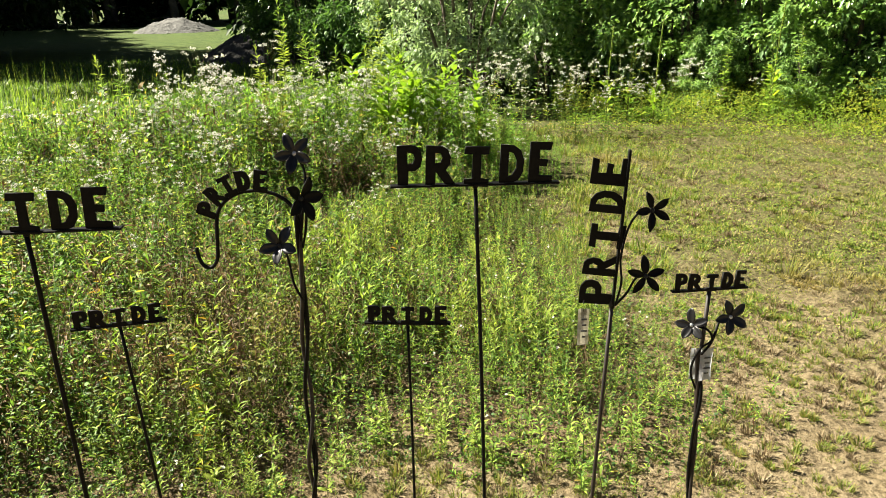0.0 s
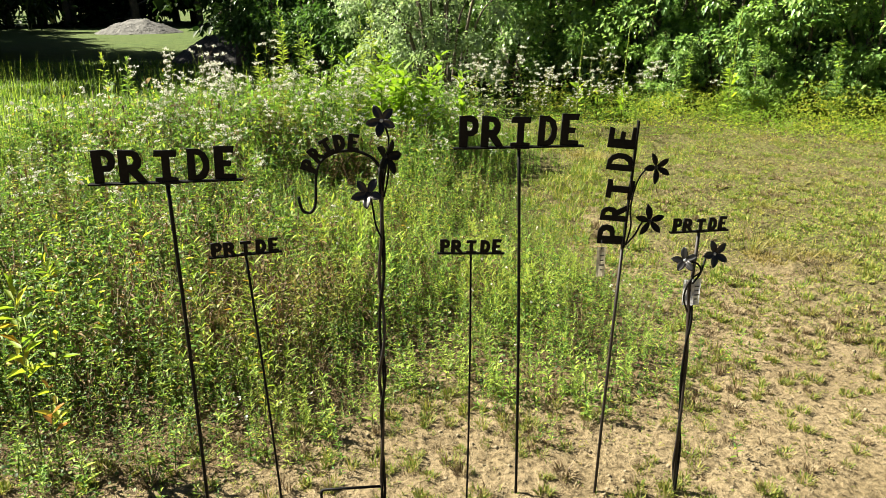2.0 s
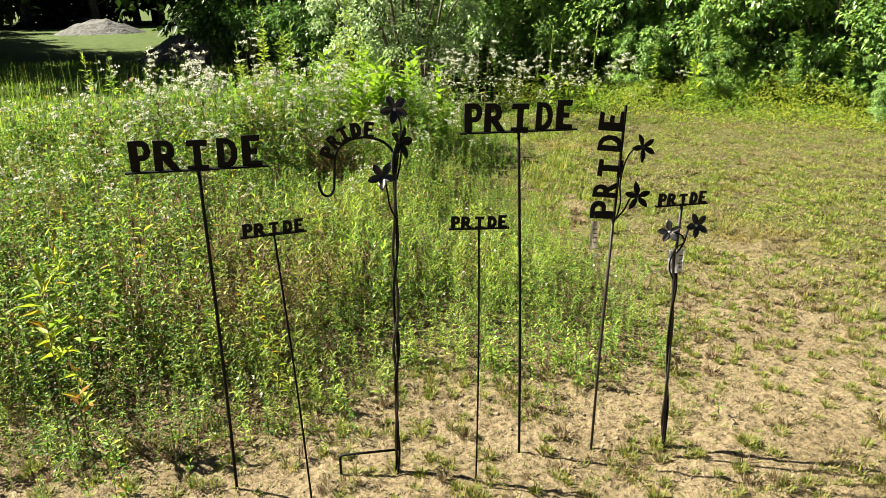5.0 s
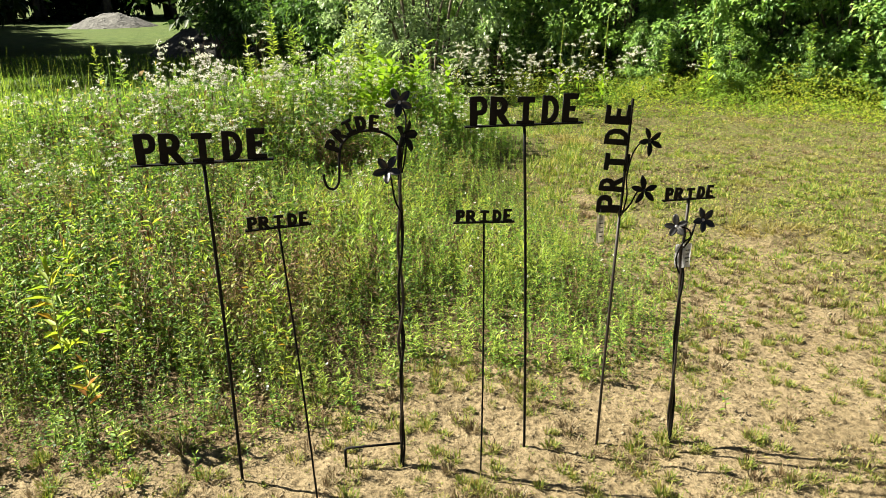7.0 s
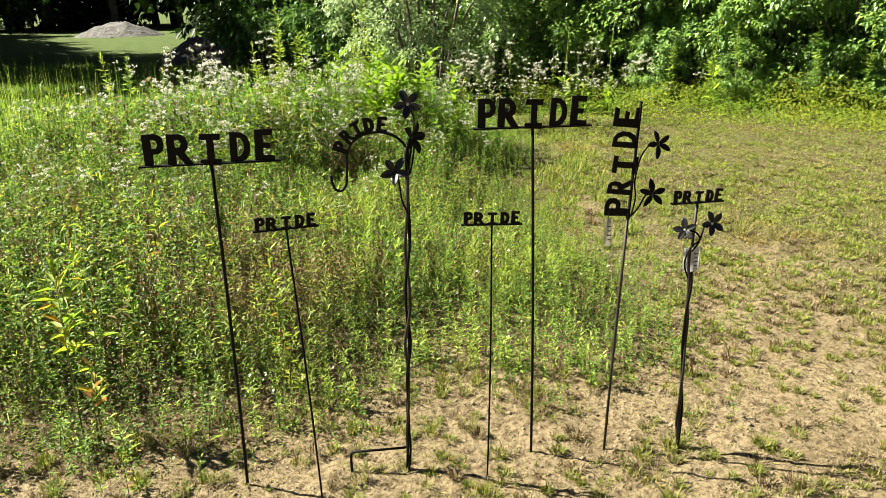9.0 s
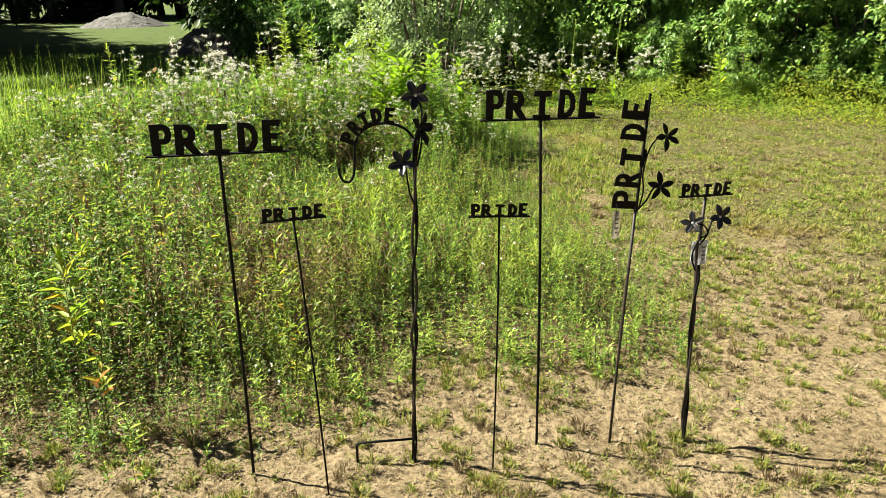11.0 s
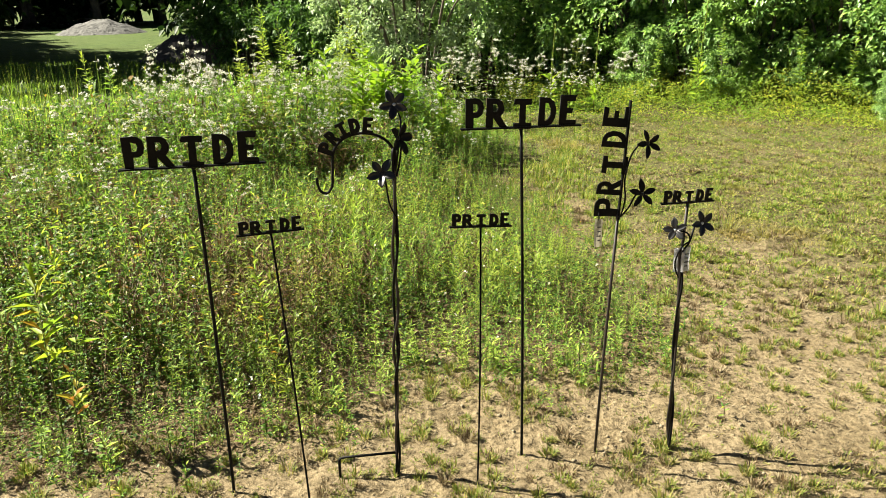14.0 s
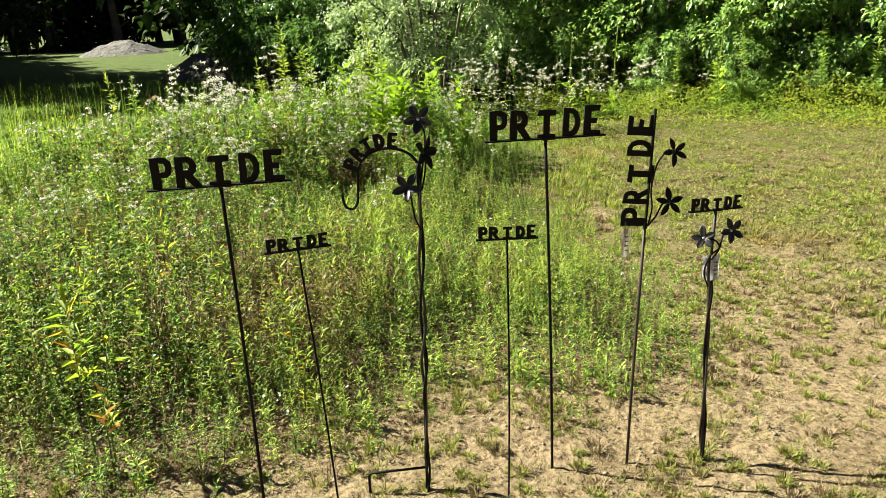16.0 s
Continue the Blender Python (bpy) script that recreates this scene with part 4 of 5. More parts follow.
    bl = blades(np.stack([x, y, land(x, y)], -1), d, rng.uniform(0.6, 1.2, len(x)), rng.uniform(0.003, 0.006, len(x)), rng.uniform(0, 0.25, len(x)))
    stuff("tall_grass", {"blade": bl}, {"blade": WEED_LIGHT}, "tall thin grass with straight seed stalks", "grass")


near_weeds()
far_weeds()


# ---- single plants that stand out ----
def goldenrod(name, at, h, seed, label, n=130, leaf=0.125, wide=0.019, mat=WEED_LIGHT, group="tall leafy stems", lean=0.05, rise=(0.15, 0.8)):
    rng = np.random.default_rng(seed)
    t, pts = leafy_plant(rng, h, n, leaf, wide, 0.12, rise, False, 0.2, 0.004, lean, 0.5)
    top = thing(name, at, label, "plant", group)
    part("stem", t["stem"], top, "", STEM)
    part("foliage", t["leaf"], top, "", mat)
    return top


for i, (x, y, h) in enumerate([(-1.80, 6.0, 1.56), (-1.9, 6.15, 1.42), (-1.70, 6.15, 1.4), (-1.6, 6.05, 1.28), (-1.66, 6.2, 1.36), (-2.02, 6.1, 1.2), (-1.45, 6.1, 1.2), (-1.12, 6.6, 1.56), (-1.2, 6.7, 1.4), (-1.0, 6.7, 1.3), (-1.25, 6.5, 1.15), (-3.05, 5.6, 1.12), (-3.3, 5.9, 1.15)]):
    goldenrod("goldenrod", (x, y, float(land(np.array(x), np.array(y)))), h, 40 + i, "tall single leafy stem rising over the weeds")
for i, (x, y, h) in enumerate([(3.0, 8.9, 0.95), (3.35, 9.0, 1.05), (4.2, 8.7, 1.1), (4.7, 8.4, 1.15), (2.5, 9.1, 0.9)]):
    goldenrod("goldenrod", (x, y, float(land(np.array(x), np.array(y)))), h, 60 + i, "green leafy stem at the foot of the hedge", 80, 0.13, 0.022)


def mullein(at, h, seed):
    """A tall narrow spike with a few broad leaves low down."""
    rng = np.random.default_rng(seed)
    top = thing("mullein", at, "tall thin green flower spike before the hedge", "plant", "spikes before the hedge")
    s = np.linspace(0, 1, 10)
    pts = np.stack([0.04 * h * s ** 2, 0.02 * h * s, s * h], -1)
    part("stem", tube_tris(pts, 0.008 * (1.2 - 0.5 * s), 6), top, "", STEM)
    n = 150
    u = rng.uniform(0.45, 1, n)
    o = np.stack([np.interp(u, s, pts[:, k]) for k in range(3)], -1)
    a = rng.uniform(0, 6.28, n)
    d = np.stack([np.cos(a), np.sin(a), rng.uniform(0.3, 1.4, n)], -1)
    part("spike", narrow_leaves(o, d, rng.uniform(0.015, 0.03, n), rng.uniform(0.008, 0.013, n)), top, "knobbly seed spike", MILK)
    n = 16
    u = rng.uniform(0.02, 0.4, n)
    o = np.stack([np.interp(u, s, pts[:, k]) for k in range(3)], -1)
    a = rng.uniform(0, 6.28, n)
    d = np.stack([np.cos(a), np.sin(a), rng.uniform(0.4, 1.5, n)], -1)
    part("leaf", oval_leaves(o, d, rng.uniform(0.14, 0.26, n), rng.uniform(0.04, 0.07, n), 0.3), top, "", MILK)


for i, (x, y, h) in enumerate([(3.06, 9.05, 1.32), (1.75, 9.2, 1.2), (1.45, 9.3, 0.95), (1.2, 9.35, 1.15)]):
    mullein((x, y, float(land(np.array(x), np.array(y)))), h, 80 + i)


def milkweed(at, h, seed):
    """An upright stem with broad upturned leaves in pairs."""
    rng = np.random.default_rng(seed)
    top = thing("milkweed", at, "bright green broad-leaved milkweed in a clump", "plant", "clump of milkweed")
    s = np.linspace(0, 1, 8)
    az = rng.uniform(0, 6.28)
    pts = np.stack([0.08 * h * s ** 2 * math.cos(az), 0.08 * h * s ** 2 * math.sin(az), s * h], -1)
    part("stem", tube_tris(pts, 0.005 * (1.2 - 0.6 * s), 5), top, "", STEM)
    n = 34
    u = np.repeat(np.linspace(0.2, 0.99, n // 2), 2)
    o = np.stack([np.interp(u, s, pts[:, k]) for k in range(3)], -1)
    a = np.repeat(np.arange(n // 2) * 1.57, 2) + np.tile([0, math.pi], n // 2) + rng.normal(0, 0.25, n)
    el = rng.uniform(0.35, 0.9, n)
    d = np.stack([np.cos(a) * np.cos(el), np.sin(a) * np.cos(el), np.sin(el)], -1)
    part("foliage", oval_leaves(o, d, rng.uniform(0.14, 0.21, n) * (1.1 - 0.4 * u), rng.uniform(0.045, 0.065, n), 0.15, rng.uniform(-0.3, 0.3, n)), top, "", MILK)


rngm = np.random.default_rng(5)
for i in range(20):
    x, y = -0.76 + rngm.normal(0, 0.3), 6.5 + rngm.normal(0, 0.35)
    milkweed((x, y, float(land(np.array(x), np.array(y)))), 1.06 * rngm.uniform(0.78, 1.05), 100 + i)


def yellowing_weed(at, h, seed, n=34, leaf=0.11, bare=0.15, mat=YELLOWING, label="upright weed with yellow-green leaves turning orange"):
    rng = np.random.default_rng(seed)
    t, pts = leafy_plant(rng, h, n, leaf, leaf * 0.19, bare, (0.1, 0.9), False, 0.25, 0.003, 0.12, 0.3)
    top = thing("yellowing_weed", at, label, "plant", "yellowing weeds")
    part("stem", t["stem"], top, "", STEM)
    part("foliage", t["leaf"], top, "", mat)


for i, (x, y, h, n, leaf) in enumerate([(-1.78, 2.4, 0.5, 26, 0.08), (-1.05, 2.2, 0.44, 22, 0.07), (-0.98, 1.95, 0.36, 20, 0.06), (-1.45, 2.6, 0.5, 24, 0.08), (-2.2, 2.9, 0.6, 30, 0.1), (-2.0, 2.5, 0.5, 30, 0.1), (-1.9, 3.1, 0.6, 30, 0.1)]):
    yellowing_weed((x, y, float(land(np.array(x), np.array(y)))), h, 140 + i, n, leaf)
yellowing_weed((-1.69, 1.67, 0), 0.66, 155, 26, 0.15, 0.5)
yellowing_weed((-1.64, 1.70, 0), 0.5, 156, 12, 0.12, 0.3)
yellowing_weed((-1.63, 1.66, 0), 0.34, 157, 6, 0.1, 0.45, WITHERED, "withered weed with drooping orange-brown leaves")
rngy = np.random.default_rng(15)
for i in range(22):
    x, y = rngy.uniform(-2.3, -0.35), rngy.uniform(2.05, 3.7)
    yellowing_weed((x, y, float(land(np.array(x), np.array(y)))), rngy.uniform(0.3, 0.46), 600 + i, 16, rngy.uniform(0.05, 0.075), 0.2, YELLOWING if i % 3 else WEED_LIGHT, "thin upright weed with light yellow-green leaves")


def white_wildflower(at, h, seed):
    rng = np.random.default_rng(seed)
    t = flowering_plant(rng, h, 9, 0.0072, 10)
    top = thing("wildflower", at, "tall wildflower with branching clusters of white flowers", "wildflower", "tall white wildflowers")
    part("stem", t["stem"], top, "", STEM)
    part("foliage", t["leaf"], top, "", WEED)
    tagged(part("flower_head", t["flower"], top, "", PETAL_W), kind="stuff")


rngw = np.random.default_rng(6)
for i in range(18):
    x, y = -2.5 + rngw.normal(0, 0.75), 6.0 + rngw.normal(0, 0.45)
    white_wildflower((x, y, float(land(np.array(x), np.array(y)))), 1.14 * rngw.uniform(0.72, 1.12), 170 + i)


# ---- sand: tufts, straw, clods ----
def sand_things():
    rng = np.random.default_rng(21)
    kinds, flats = [], []
    for i in range(12):
        n = int(rng.integers(60, 110))
        v, f = grass_clump(rng, n, rng.uniform(0.035, 0.062), rng.uniform(0.015, 0.032), 0.0036)["blade"]
        flats.append({"blade": (v[:215], f[:129])})
        kinds.append((tri_mesh("grass_tuft", v, f, TUFT if i < 8 else STRAW), "small green grass tuft on the sand" if i < 8 else "small dead brown grass tuft on the sand"))
    x, y = sample(rng, 900, -2.2, 1.8, 1.2, 3.0, lambda x, y: (patch_dist(x, y) < 0.02) * (0.5 + 0.4 * wave(x, y, 3.3, 21) + 0.2 * sstep(1.6, 2.6, y)))
    x, y = x[:295], y[:295]
    for px, py in zip(x, y):
        me, label = kinds[int(rng.integers(0, len(kinds)))]
        ob = new("grass_tuft", me)
        s = rng.uniform(0.5, 1.15)
        ob.matrix_basis = Matrix.LocRotScale((px, py, float(land(np.array(px), np.array(py))) - 0.002), Euler((0, 0, rng.uniform(0, 6.28))), (s, s, s * rng.uniform(0.6, 1.2)))
        tagged(ob, label, "grass tuft", "grass tufts on the sand")
    x, y = sample(rng, 5400, -2.4, 2.6, 1.05, 3.6, lambda x, y: (patch_dist(x, y) < 0.05) * np.clip(0.35 + 0.9 * wave(x, y, 4.1, 41), 0, 1))
    for mat, pick, label in ((TUFT, np.arange(len(x)) % 3 != 0, "tiny green grass sprouts in the sand"), (STRAW, np.arange(len(x)) % 3 == 0, "tiny dead grass remains in the sand")):
        px, py = x[pick], y[pick]
        arr = scatter(flats, rng.integers(0, 12, len(px)), np.stack([px, py, land(px, py) - 0.003], -1), rng.uniform(0, 6.28, len(px)), rng.uniform(0.4, 1.05, len(px)), np.zeros(len(px)), rng)
        stuff("grass_sprouts", arr, {"blade": mat}, label, "grass")
    # tufts too many to count further back
    x, y = sample(rng, 3600, 0.3, 5.5, 2.2, 6.5, lambda x, y: (patch_dist(x, y) < 0.0) * np.clip(0.45 + 0.8 * wave(x, y, 2.4, 22), 0.0, 1) * np.where((x < 1.6) & (y < 2.8), 0, 1))
    for mat, pick, label in ((GRASS, np.arange(len(x)) % 4 != 0, "tufts of short green grass"), (STRAW, np.arange(len(x)) % 4 == 0, "tufts of dead brown grass")):
        px, py = x[pick], y[pick]
        arr = scatter(flats, rng.integers(0, 12, len(px)), np.stack([px, py, land(px, py)], -1), rng.uniform(0, 6.28, len(px)), rng.uniform(0.7, 1.6, len(px)), np.zeros(len(px)), rng)
        stuff("grass_tufts", {k: (v * [1, 1, 0.75], f) for k, (v, f) in arr.items()}, {"blade": mat}, label, "grass")
    n = 26000
    x, y = sample(rng, n, -2.8, 3.4, 1.0, 5.0, lambda x, y: (patch_dist(x, y) < 0.25) * np.clip(0.6 + 0.6 * wave(x, y, 4, 3), 0.1, 1))
    a = rng.uniform(0, 6.28, len(x))
    d = np.stack([np.cos(a), np.sin(a), rng.normal(0.06, 0.14, len(x))], -1)
    bl = narrow_leaves(np.stack([x, y, land(x, y) + 0.002], -1), d, rng.uniform(0.008, 0.035, len(x)), rng.uniform(0.001, 0.003, len(x)), 0.3, 0.02)
    stuff("straw_litter", {"leaf": bl}, {"leaf": STRAW}, "scattered bits of dry straw on the sand", "litter")
    # sparse low green seedlings
    x, y = sample(rng, 30000, -2.8, 3.4, 1.0, 4.8, lambda x, y: (patch_dist(x, y) < 0.1) * np.clip(0.22 + 0.8 * wave(x, y, 3.5, 11) + 0.35 * sstep(2.2, 4, y), 0, 1))
    k = 3
    o = np.repeat(np.stack([x, y, land(x, y) + 0.002], -1), k, 0)
    d = rng.normal(0, 1, (len(o), 3)) * [1, 1, 0.3] + [0, 0, 0.7]
    bl = narrow_leaves(o, d, rng.uniform(0.008, 0.026, len(o)), rng.uniform(0.002, 0.005, len(o)), 0.3, 0.1)
    stuff("seedlings", {"leaf": bl}, {"leaf": TUFT}, "sparse tiny green seedlings on the sand", "seedlings")
    # clods and grit
    n = 26000
    x, y = sample(rng, n, -2.2, 2.2, 1.0, 3.2, lambda x, y: (patch_dist(x, y) < 0.1) * np.clip(0.6 + 0.8 * wave(x, y, 7, 3), 0.05, 1))
    r = rng.uniform(0.0014, 0.005, len(x)) * np.where(rng.uniform(0, 1, len(x)) > 0.96, 2.2, 1)
    octa = np.array([[1, 0, 0], [-1, 0, 0], [0, 1, 0], [0, -1, 0], [0, 0, 0.75], [0, 0, -0.75]], float)
    of = np.array([[0, 2, 4], [2, 1, 4], [1, 3, 4], [3, 0, 4], [2, 0, 5], [1, 2, 5], [3, 1, 5], [0, 3, 5]])
    v = octa[None] * r[:, None, None] * rng.uniform(0.6, 1.3, (len(x), 6, 1)) + np.stack([x, y, land(x, y) + r * 0.25], -1)[:, None]
    f = of[None] + (np.arange(len(x)) * 6)[:, None, None]
    ob = new("sand_clods", tri_mesh("sand_clods", v.reshape(-1, 3), f.reshape(-1, 3), SANDY))
    tagged(ob, "small sandy clods and grit lying on the ground", "clods", kind="stuff")


SANDY = solid_mat("sandy_clod", (0.11, 0.088, 0.05), (0.25, 0.205, 0.13), 60, 0.95, 0.0, 0.3, 0.002)
sand_things()


# ---- rough grass on the right and behind ----
def rough_grass():
    rng = np.random.default_rng(31)
    x, y = sample(rng, 95000, -0.2, 7.2, 2.4, 9.6, lambda x, y: (patch_dist(x, y) < 0.1) * turf_of(x, y) * np.clip(0.75 + 0.5 * wave(x, y, 3, 7), 0.15, 1) * (1 - 0.45 * sstep(6, 9, y)))
    o = np.stack([x, y, land(x, y)], -1)
    d = np.stack([rng.normal(0, 0.9, len(x)), rng.normal(0, 0.9, len(x)), np.ones(len(x))], -1)
    h = (0.01 + 0.012 * rng.uniform(0, 1, len(x))) * (1 + 0.9 * sstep(0.1, 0.7, wave(x, y, 1.7, 12)))
    stuff("rough_grass", {"blade": blades(o, d, h * 1.5, rng.uniform(0.0025, 0.0055, len(x)), rng.uniform(0.1, 1, len(x)))}, {"blade": GRASS}, "short rough grass, green with dry brown patches", "grass")
    x, y = sample(rng, 100000, 0.2, 7.2, 2.8, 9.6, lambda x, y: (patch_dist(x, y) < 0.1) * turf_of(x, y) * np.clip(0.35 + 0.7 * wave(x, y, 2.3, 17), 0.02, 1))
    o = np.stack([x, y, land(x, y) + rng.uniform(0.008, 0.04, len(x))], -1)
    s = rng.uniform(0.01, 0.026, len(x))
    stuff("lawn_weeds", {"leaf": narrow_leaves(o, rng.normal(0, 1, (len(x), 3)) * [1, 1, 0.6] + [0, 0, 0.3], s, s * 0.65, 0.2, 0.1)}, {"leaf": GRASS}, "low broad-leaved weeds in the rough grass", "weeds")
    mats = [grass_clump(rng, 24, 0.042, 0.05, 0.0045) for _ in range(10)]
    for mat, n, sd, label in ((GRASS, 9000, 27, "uneven clumps of green lawn grass"), (STRAW, 4400, 29, "clumps of dry brown lawn grass")):
        x, y = sample(rng, n, 0.2, 6.6, 2.9, 9.2, lambda x, y: (patch_dist(x, y) < 0.05) * (0.06 + 0.94 * turf_of(x, y)) * np.clip(0.3 + 1.1 * wave(x, y, 2.9, sd), 0.0, 1))
        arr = scatter(mats, rng.integers(0, 10, len(x)), np.stack([x, y, land(x, y)], -1), rng.uniform(0, 6.28, len(x)), rng.uniform(0.5, 1.35, len(x)), np.zeros(len(x)), rng)
        stuff("grass_clumps", arr, {"blade": mat}, label, "grass")
    clumps = [grass_clump(rng, 26, 0.1, 0.05, 0.005) for _ in range(8)]
    x, y = sample(rng, 2600, -0.3, 2.4, 3.8, 9.0, lambda x, y: np.exp(-((patch_dist(x, y) + 0.25) / 0.4) ** 2) * np.clip(0.6 + 0.6 * wave(x, y, 2.7, 31), 0, 1) * (x > 0.0) * (0.12 + 0.88 * turf_of(x, y)))
    arr = scatter(clumps, rng.integers(0, 8, len(x)), np.stack([x, y, land(x, y)], -1), rng.uniform(0, 6.28, len(x)), rng.uniform(0.5, 1.4, len(x)), np.zeros(len(x)), rng)
    stuff("long_grass", arr, {"blade": GRASS}, "longer green grass along the edge of weeds", "grass")
    # lush strip at the hedge foot
    x, y = sample(rng, 140000, 0.6, 7.5, 5.8, 11.0, lambda x, y: sstep(8.0, 9.4, y + 0.35 * wave(x, y, 2, 3) + 0.6 * (x - 2.6)))
    o = np.stack([x, y, land(x, y) + rng.uniform(0.02, 0.5, len(x)) * sstep(8.1, 10.0, y + 0.6 * (x - 2.6)) * (0.8 + 0.5 * wave(x, y, 3, 5))], -1)
    s = rng.uniform(0.016, 0.045, len(x))
    stuff("ground_cover", {"leaf": narrow_leaves(o, rng.normal(0, 1, (len(x), 3)) * [1, 1, 0.8] + [-0.2, -0.2, 0.4], s, s * 0.6, 0.2, 0.2)}, {"leaf": COVER}, "lush yellow-green ground cover along the hedge", "ground cover")


rough_grass()


def shaded_field():
    """Longer meadow grass that runs back to the woods."""
    rng = np.random.default_rng(33)
    x, y = sample(rng, 32000, -14, -1.5, 7.2, 20, lambda x, y: 1 - 0.6 * sstep(12, 24, y))
    o = np.stack([x, y, land(x, y)], -1)
    d = np.stack([rng.normal(0, 0.4, len(x)), rng.normal(0, 0.4, len(x)), np.ones(len(x))], -1)
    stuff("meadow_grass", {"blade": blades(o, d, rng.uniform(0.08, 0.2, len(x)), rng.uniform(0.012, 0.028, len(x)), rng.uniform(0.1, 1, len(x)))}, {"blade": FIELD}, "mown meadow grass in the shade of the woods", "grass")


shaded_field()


# ---- hedge shrubs ----
def shrub_meshes(seed, rx, ry, h, leaves, leaf, mat, low=0.05, broad=True):
    """Stems and foliage of a shrub: many leaf clumps on arching branches, uneven outline, open gaps."""
    rng = np.random.default_rng(seed)
    nb = 12
    stems, tips = [], []
    for i in range(nb):
        a = 6.28 * i / nb + rng.normal(0, 0.3)
        reach = rng.uniform(0.35, 0.95)
        tip = np.array([rx * reach * math.cos(a), ry * reach * math.sin(a), h * rng.uniform(0.5, 0.98)])
        b = np.array([0.18 * math.cos(a), 0.18 * math.sin(a), 0])
        mid = (b + tip) / 2 + np.array([0, 0, 0.18 * h])
        p = smooth_path([tuple(b), tuple(mid), tuple(tip)], 5)
        stems.append(tube_tris(p, np.linspace(0.03, 0.006, len(p)), 5))
        tips += [p[k] for k in range(4, len(p))]
    nc = 120
    th, u = rng.uniform(0, 6.28, nc), rng.uniform(-1, 1, nc)
    rad = rng.uniform(0.6, 1.06, nc)
    c = np.stack([rx * rad * np.cos(th) * np.sqrt(1 - u * u * 0.75), ry * rad * np.sin(th) * np.sqrt(1 - u * u * 0.75), h * (low + 0.02) + (h * 0.48) * (1 + u * rad)], -1)
    size = rng.uniform(0.12, 0.34, nc) * (rx + ry) / 2.4
    pick = rng.integers(0, nc, leaves)
    q = rng.normal(0, 1, (leaves, 3))
    q = unit(q) * rng.uniform(0.3, 1.0, (leaves, 1))
    o = c[pick] + q * size[pick][:, None] * [1, 1, 0.75]
    o[:, 2] = np.maximum(o[:, 2], 0.03)
    d = q + rng.normal(0, 0.5, (leaves, 3)) + [0, 0, -0.15]
    s = leaf * rng.uniform(0.6, 1.25, leaves)
    lv = oval_leaves(o, d, s, s * 0.58, 0.25, rng.uniform(-0.7, 0.7, leaves)) if broad else narrow_leaves(o, d, s, s * 0.66, 0.25, 0.25)
    sv = joined(stems)
    return tri_mesh("trunk", sv[0], sv[1], BARK, True), tri_mesh("foliage", lv[0], lv[1], mat)


def shrub(meshes, at, turn, s, label, group="hedge shrubs"):
    top = thing("shrub", at, label, "shrub", group)
    top.matrix_basis = Matrix.LocRotScale(at, Euler((0, 0, turn)), (s, s, s))
    part("trunk", meshes[0], top)
    part("foliage", meshes[1], top)
    return top


hedge_a = [shrub_meshes(200 + i, 1.15, 0.95, 2.25, 11500, 0.074, SHRUB_A, broad=False) for i in range(3)]
hedge_far = shrub_meshes(205, 1.3, 1.1, 2.6, 9000, 0.09, SHRUB_SHADED, broad=False)
hedge_b = shrub_meshes(210, 1.05, 0.9, 2.1, 11000, 0.055, SHRUB_B, broad=False)
rngh = np.random.default_rng(8)
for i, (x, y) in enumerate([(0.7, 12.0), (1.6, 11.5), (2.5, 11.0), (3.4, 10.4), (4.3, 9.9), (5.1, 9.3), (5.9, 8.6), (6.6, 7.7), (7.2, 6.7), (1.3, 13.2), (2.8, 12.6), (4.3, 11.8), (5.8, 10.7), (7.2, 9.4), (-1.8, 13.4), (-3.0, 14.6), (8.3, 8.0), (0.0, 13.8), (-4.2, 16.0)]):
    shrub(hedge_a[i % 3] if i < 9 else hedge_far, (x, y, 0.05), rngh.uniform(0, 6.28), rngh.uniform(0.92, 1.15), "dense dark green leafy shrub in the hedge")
shrub(hedge_b, (-0.65, 10.9, 0.0), 0.4, 1.12, "grey-green fine-leaved bush standing before the hedge")
for x, y, s in ((5.25, 8.6, 0.36), (5.9, 7.6, 0.5), (3.6, 9.45, 0.4), (4.7, 7.35, 0.26), (2.6, 10.0, 0.42), (4.5, 9.0, 0.34)):
    shrub(hedge_a[int(10 * x) % 3], (x, y, 0.08), 3 * x, s, "low leafy sapling at the foot of the hedge")
shrub(hedge_b, (-1.5, 12.2, 0.0), 2.1, 0.95, "grey-green fine-leaved bush standing before the hedge")


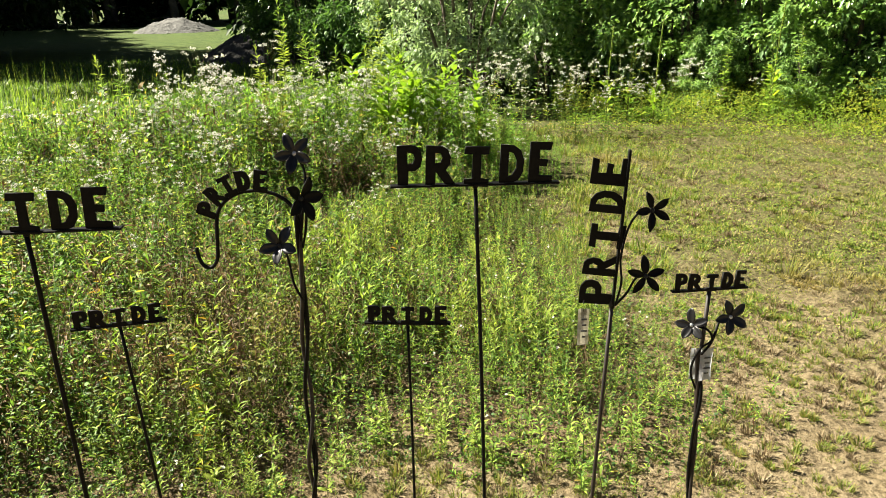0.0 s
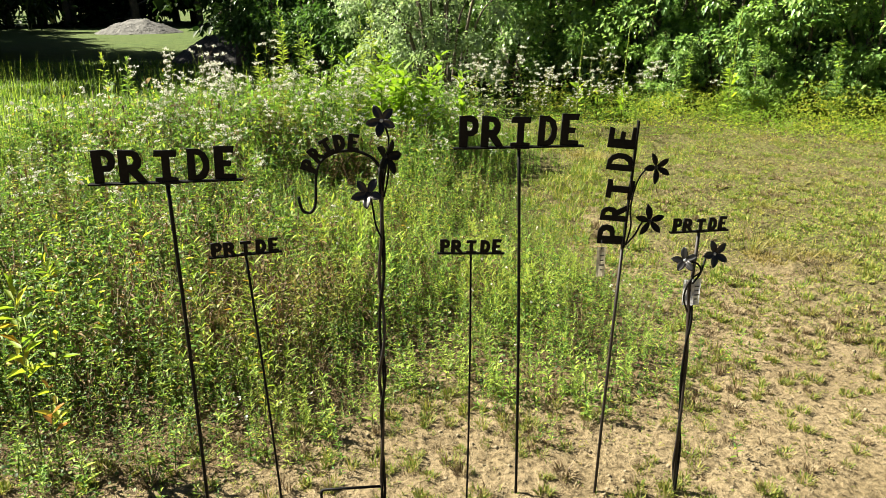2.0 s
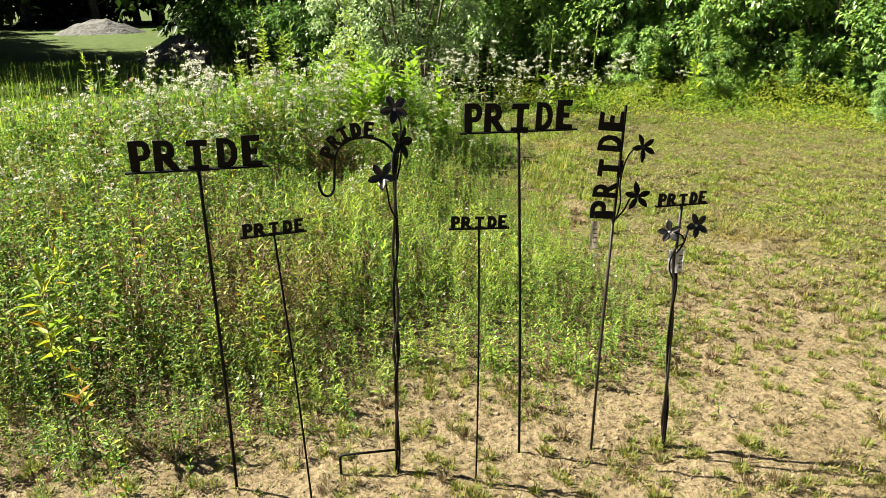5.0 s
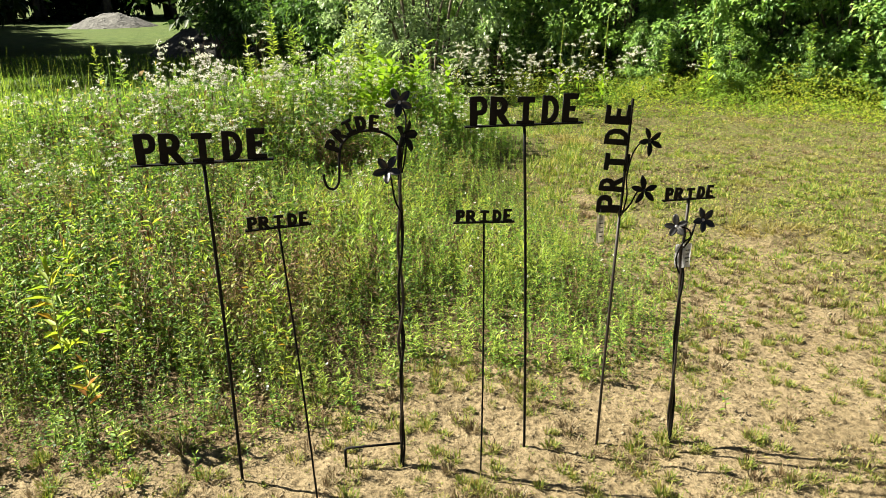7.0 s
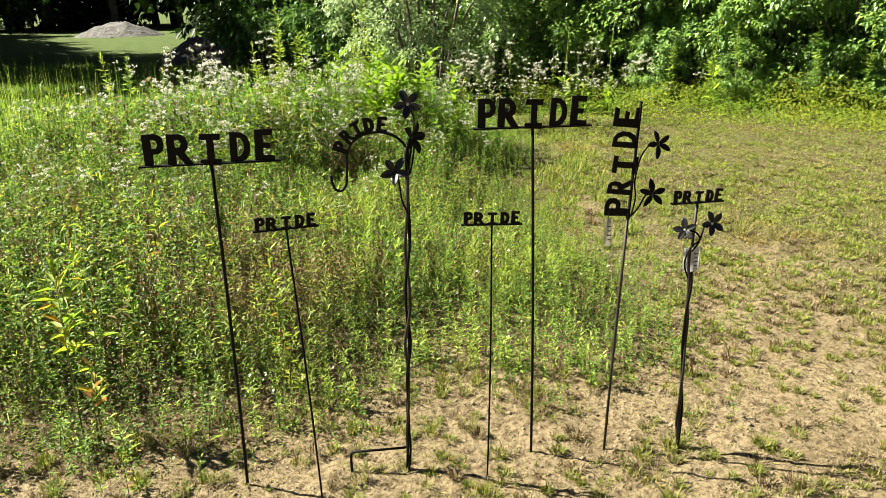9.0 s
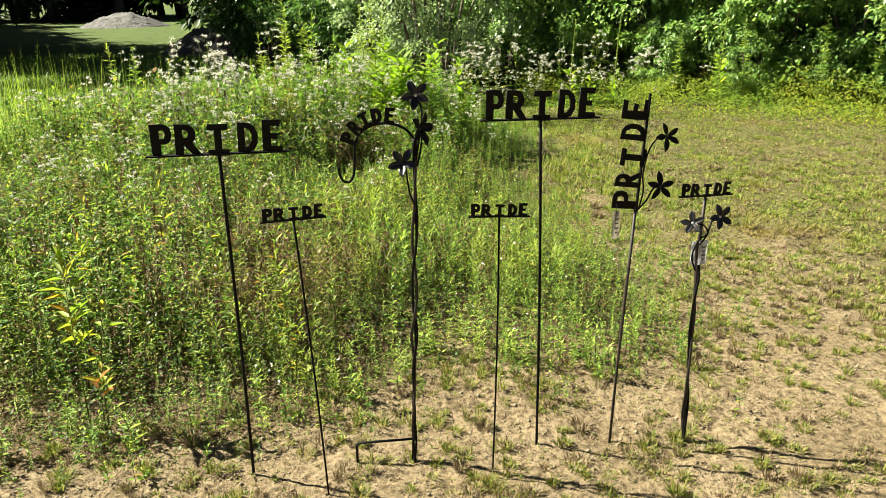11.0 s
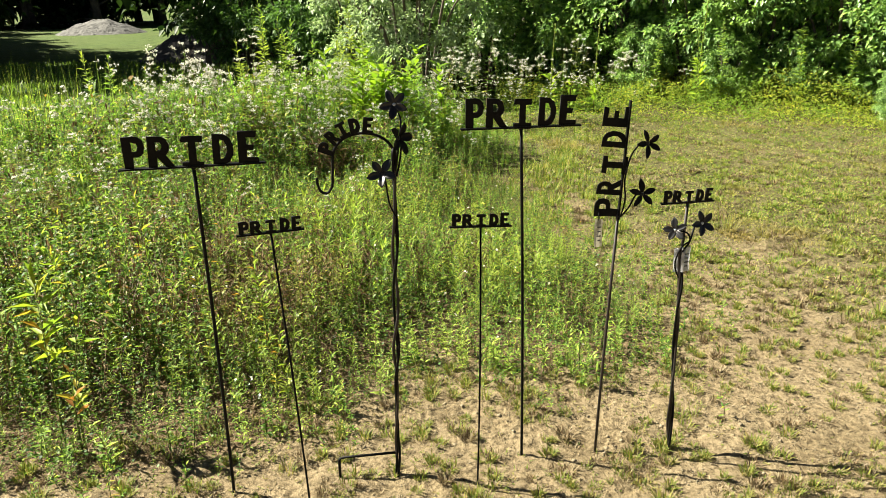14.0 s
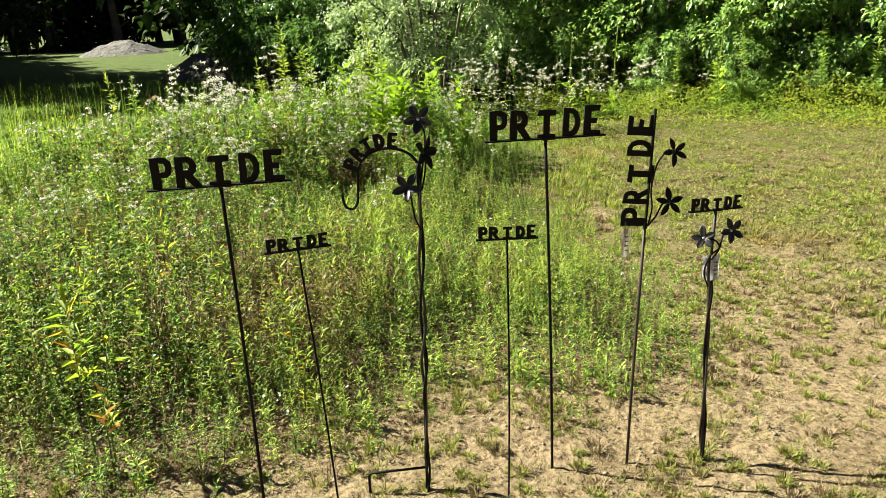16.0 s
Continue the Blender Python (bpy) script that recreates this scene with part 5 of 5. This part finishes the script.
# ---- woods, shade trees and mounds ----
def tree_meshes(seed, h, spread, low, leaves, leaf):
    rng = np.random.default_rng(seed)
    s = np.linspace(0, 1, 8)
    trunk = np.stack([0.25 * np.sin(2 * s + seed), 0.2 * np.sin(3 * s), s * h * 0.92], -1)
    wood = [tube_tris(trunk, 0.22 * (1.25 - 1.1 * s) + 0.01, 8)]
    cs = []
    for i in range(22):
        u = rng.uniform(low / h, 0.95)
        a = rng.uniform(0, 6.28)
        b = np.array([np.interp(u, s * 0.92, trunk[:, k]) for k in range(3)])
        r = spread * (1.05 - 0.75 * max(0, (u - 0.35) / 0.65) ** 1.5) * rng.uniform(0.6, 1.0)
        t = b + np.array([r * math.cos(a), r * math.sin(a), r * rng.uniform(-0.15, 0.4)])
        p = smooth_path([tuple(b), tuple((b + t) / 2 + [0, 0, 0.2]), tuple(t)], 3)
        wood.append(tube_tris(p, np.linspace(0.07, 0.015, len(p)), 4))
        cs += [p[3], p[4], p[-1], t + rng.normal(0, 0.5, 3)]
    cs = np.array(cs)
    pick = rng.integers(0, len(cs), leaves)
    q = unit(rng.normal(0, 1, (leaves, 3))) * rng.uniform(0.2, 1, (leaves, 1))
    o = cs[pick] + q * [1.0, 1.0, 0.7]
    o[:, 2] = np.maximum(o[:, 2], 0.15)
    sz = leaf * rng.uniform(0.6, 1.3, leaves)
    lv = narrow_leaves(o, q + rng.normal(0, 0.5, (leaves, 3)), sz, sz * 0.7, 0.2, 0.25)
    wv = joined(wood)
    return tri_mesh("trunk", wv[0], wv[1], BARK, True), tri_mesh("crown", lv[0], lv[1], TREE_LEAF_SHADED)


def tree(meshes, at, turn, s, label):
    top = thing("tree", at, label, "tree", "trees of the woods")
    top.matrix_basis = Matrix.LocRotScale(at, Euler((0, 0, turn)), (s, s, s))
    part("trunk", meshes[0], top)
    part("crown", meshes[1], top)


woods = [tree_meshes(300 + i, 12, 3.6, (1.6, 0.8, 0.4)[i], 1900, 0.66) for i in range(3)]
edge_trees = [tree_meshes(320 + i, 12, 3.4, 1.0, 3800, 0.29) for i in range(2)]
rngt = np.random.default_rng(9)
spots = []
for row, (y0, n) in enumerate(((52, 13), (57, 12), (63, 11))):
    for i in range(n):
        spots.append((-44 + i * 4.3 + 1.8 * row + rngt.uniform(-1, 1), y0 + rngt.uniform(-1.5, 1.5) - 0.12 * i))
# Unseen rows left of the view, added to shade the field.
for i in range(10):
    spots.append((-17.2 - 2.6 * i + rngt.uniform(-0.5, 0.5), 17.5 + 3.2 * i))
    spots.append((-21.0 - 2.4 * i + rngt.uniform(-0.5, 0.5), 19.0 + 3.2 * i))
for i in range(9):
    spots.append((-9 + i * 4.0 + rngt.uniform(-1, 1), 26 - 1.1 * i + rngt.uniform(-1, 1)))
for i in range(6):
    spots.append((-6 + i * 3.4 + rngt.uniform(-1, 1), 18.5 - 0.6 * i + rngt.uniform(-0.8, 0.8)))
# Extra trees added to shade the soil heap and the far field.
spots += [(-16.4, 22.4), (-17.6, 24.0), (-15.6, 20.2), (-31, 50), (-28, 52), (-37, 45)]
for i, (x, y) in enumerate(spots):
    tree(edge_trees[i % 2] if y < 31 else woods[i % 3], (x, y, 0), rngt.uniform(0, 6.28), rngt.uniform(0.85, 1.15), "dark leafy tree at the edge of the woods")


def mound(name, at, rx, ry, h, mat, label, seed):
    rng = np.random.default_rng(seed)
    n = 60
    g = np.linspace(-1.15, 1.15, n)
    x, y = np.meshgrid(g, g)
    r = np.hypot(x, y)
    z = h * np.clip(1 - r ** 1.6, -0.05, 1) * (1 + 0.18 * wave(x, y, 3, seed)) + 0.06 * h * wave(x, y, 11, seed)
    z += rng.normal(0, 0.018 * h, z.shape) * (r < 1)
    z = np.where(r > 1.0, -0.3, z)
    v = np.stack([x * rx, y * ry, z], -1).reshape(-1, 3)
    i = (np.arange(n - 1)[:, None] * n + np.arange(n - 1)[None]).ravel()
    f = np.concatenate([np.stack([i, i + 1, i + n + 1], -1), np.stack([i, i + n + 1, i + n], -1)])
    ob = new(name, tri_mesh(name, v, f, mat))
    ob.matrix_basis = Matrix.Translation(at)
    return tagged(ob, label, "mound", kind="structure")


mound("gravel_mound", (-18.0, 40, -0.05), 2.4, 1.9, 0.74, GRAVEL, "pale grey gravel heap in the clearing", 3)
mound("soil_mound", (-6.3, 20.5, -0.05), 2.3, 1.8, 0.95, SOIL_PILE, "dark soil heap in the shade of trees", 5)
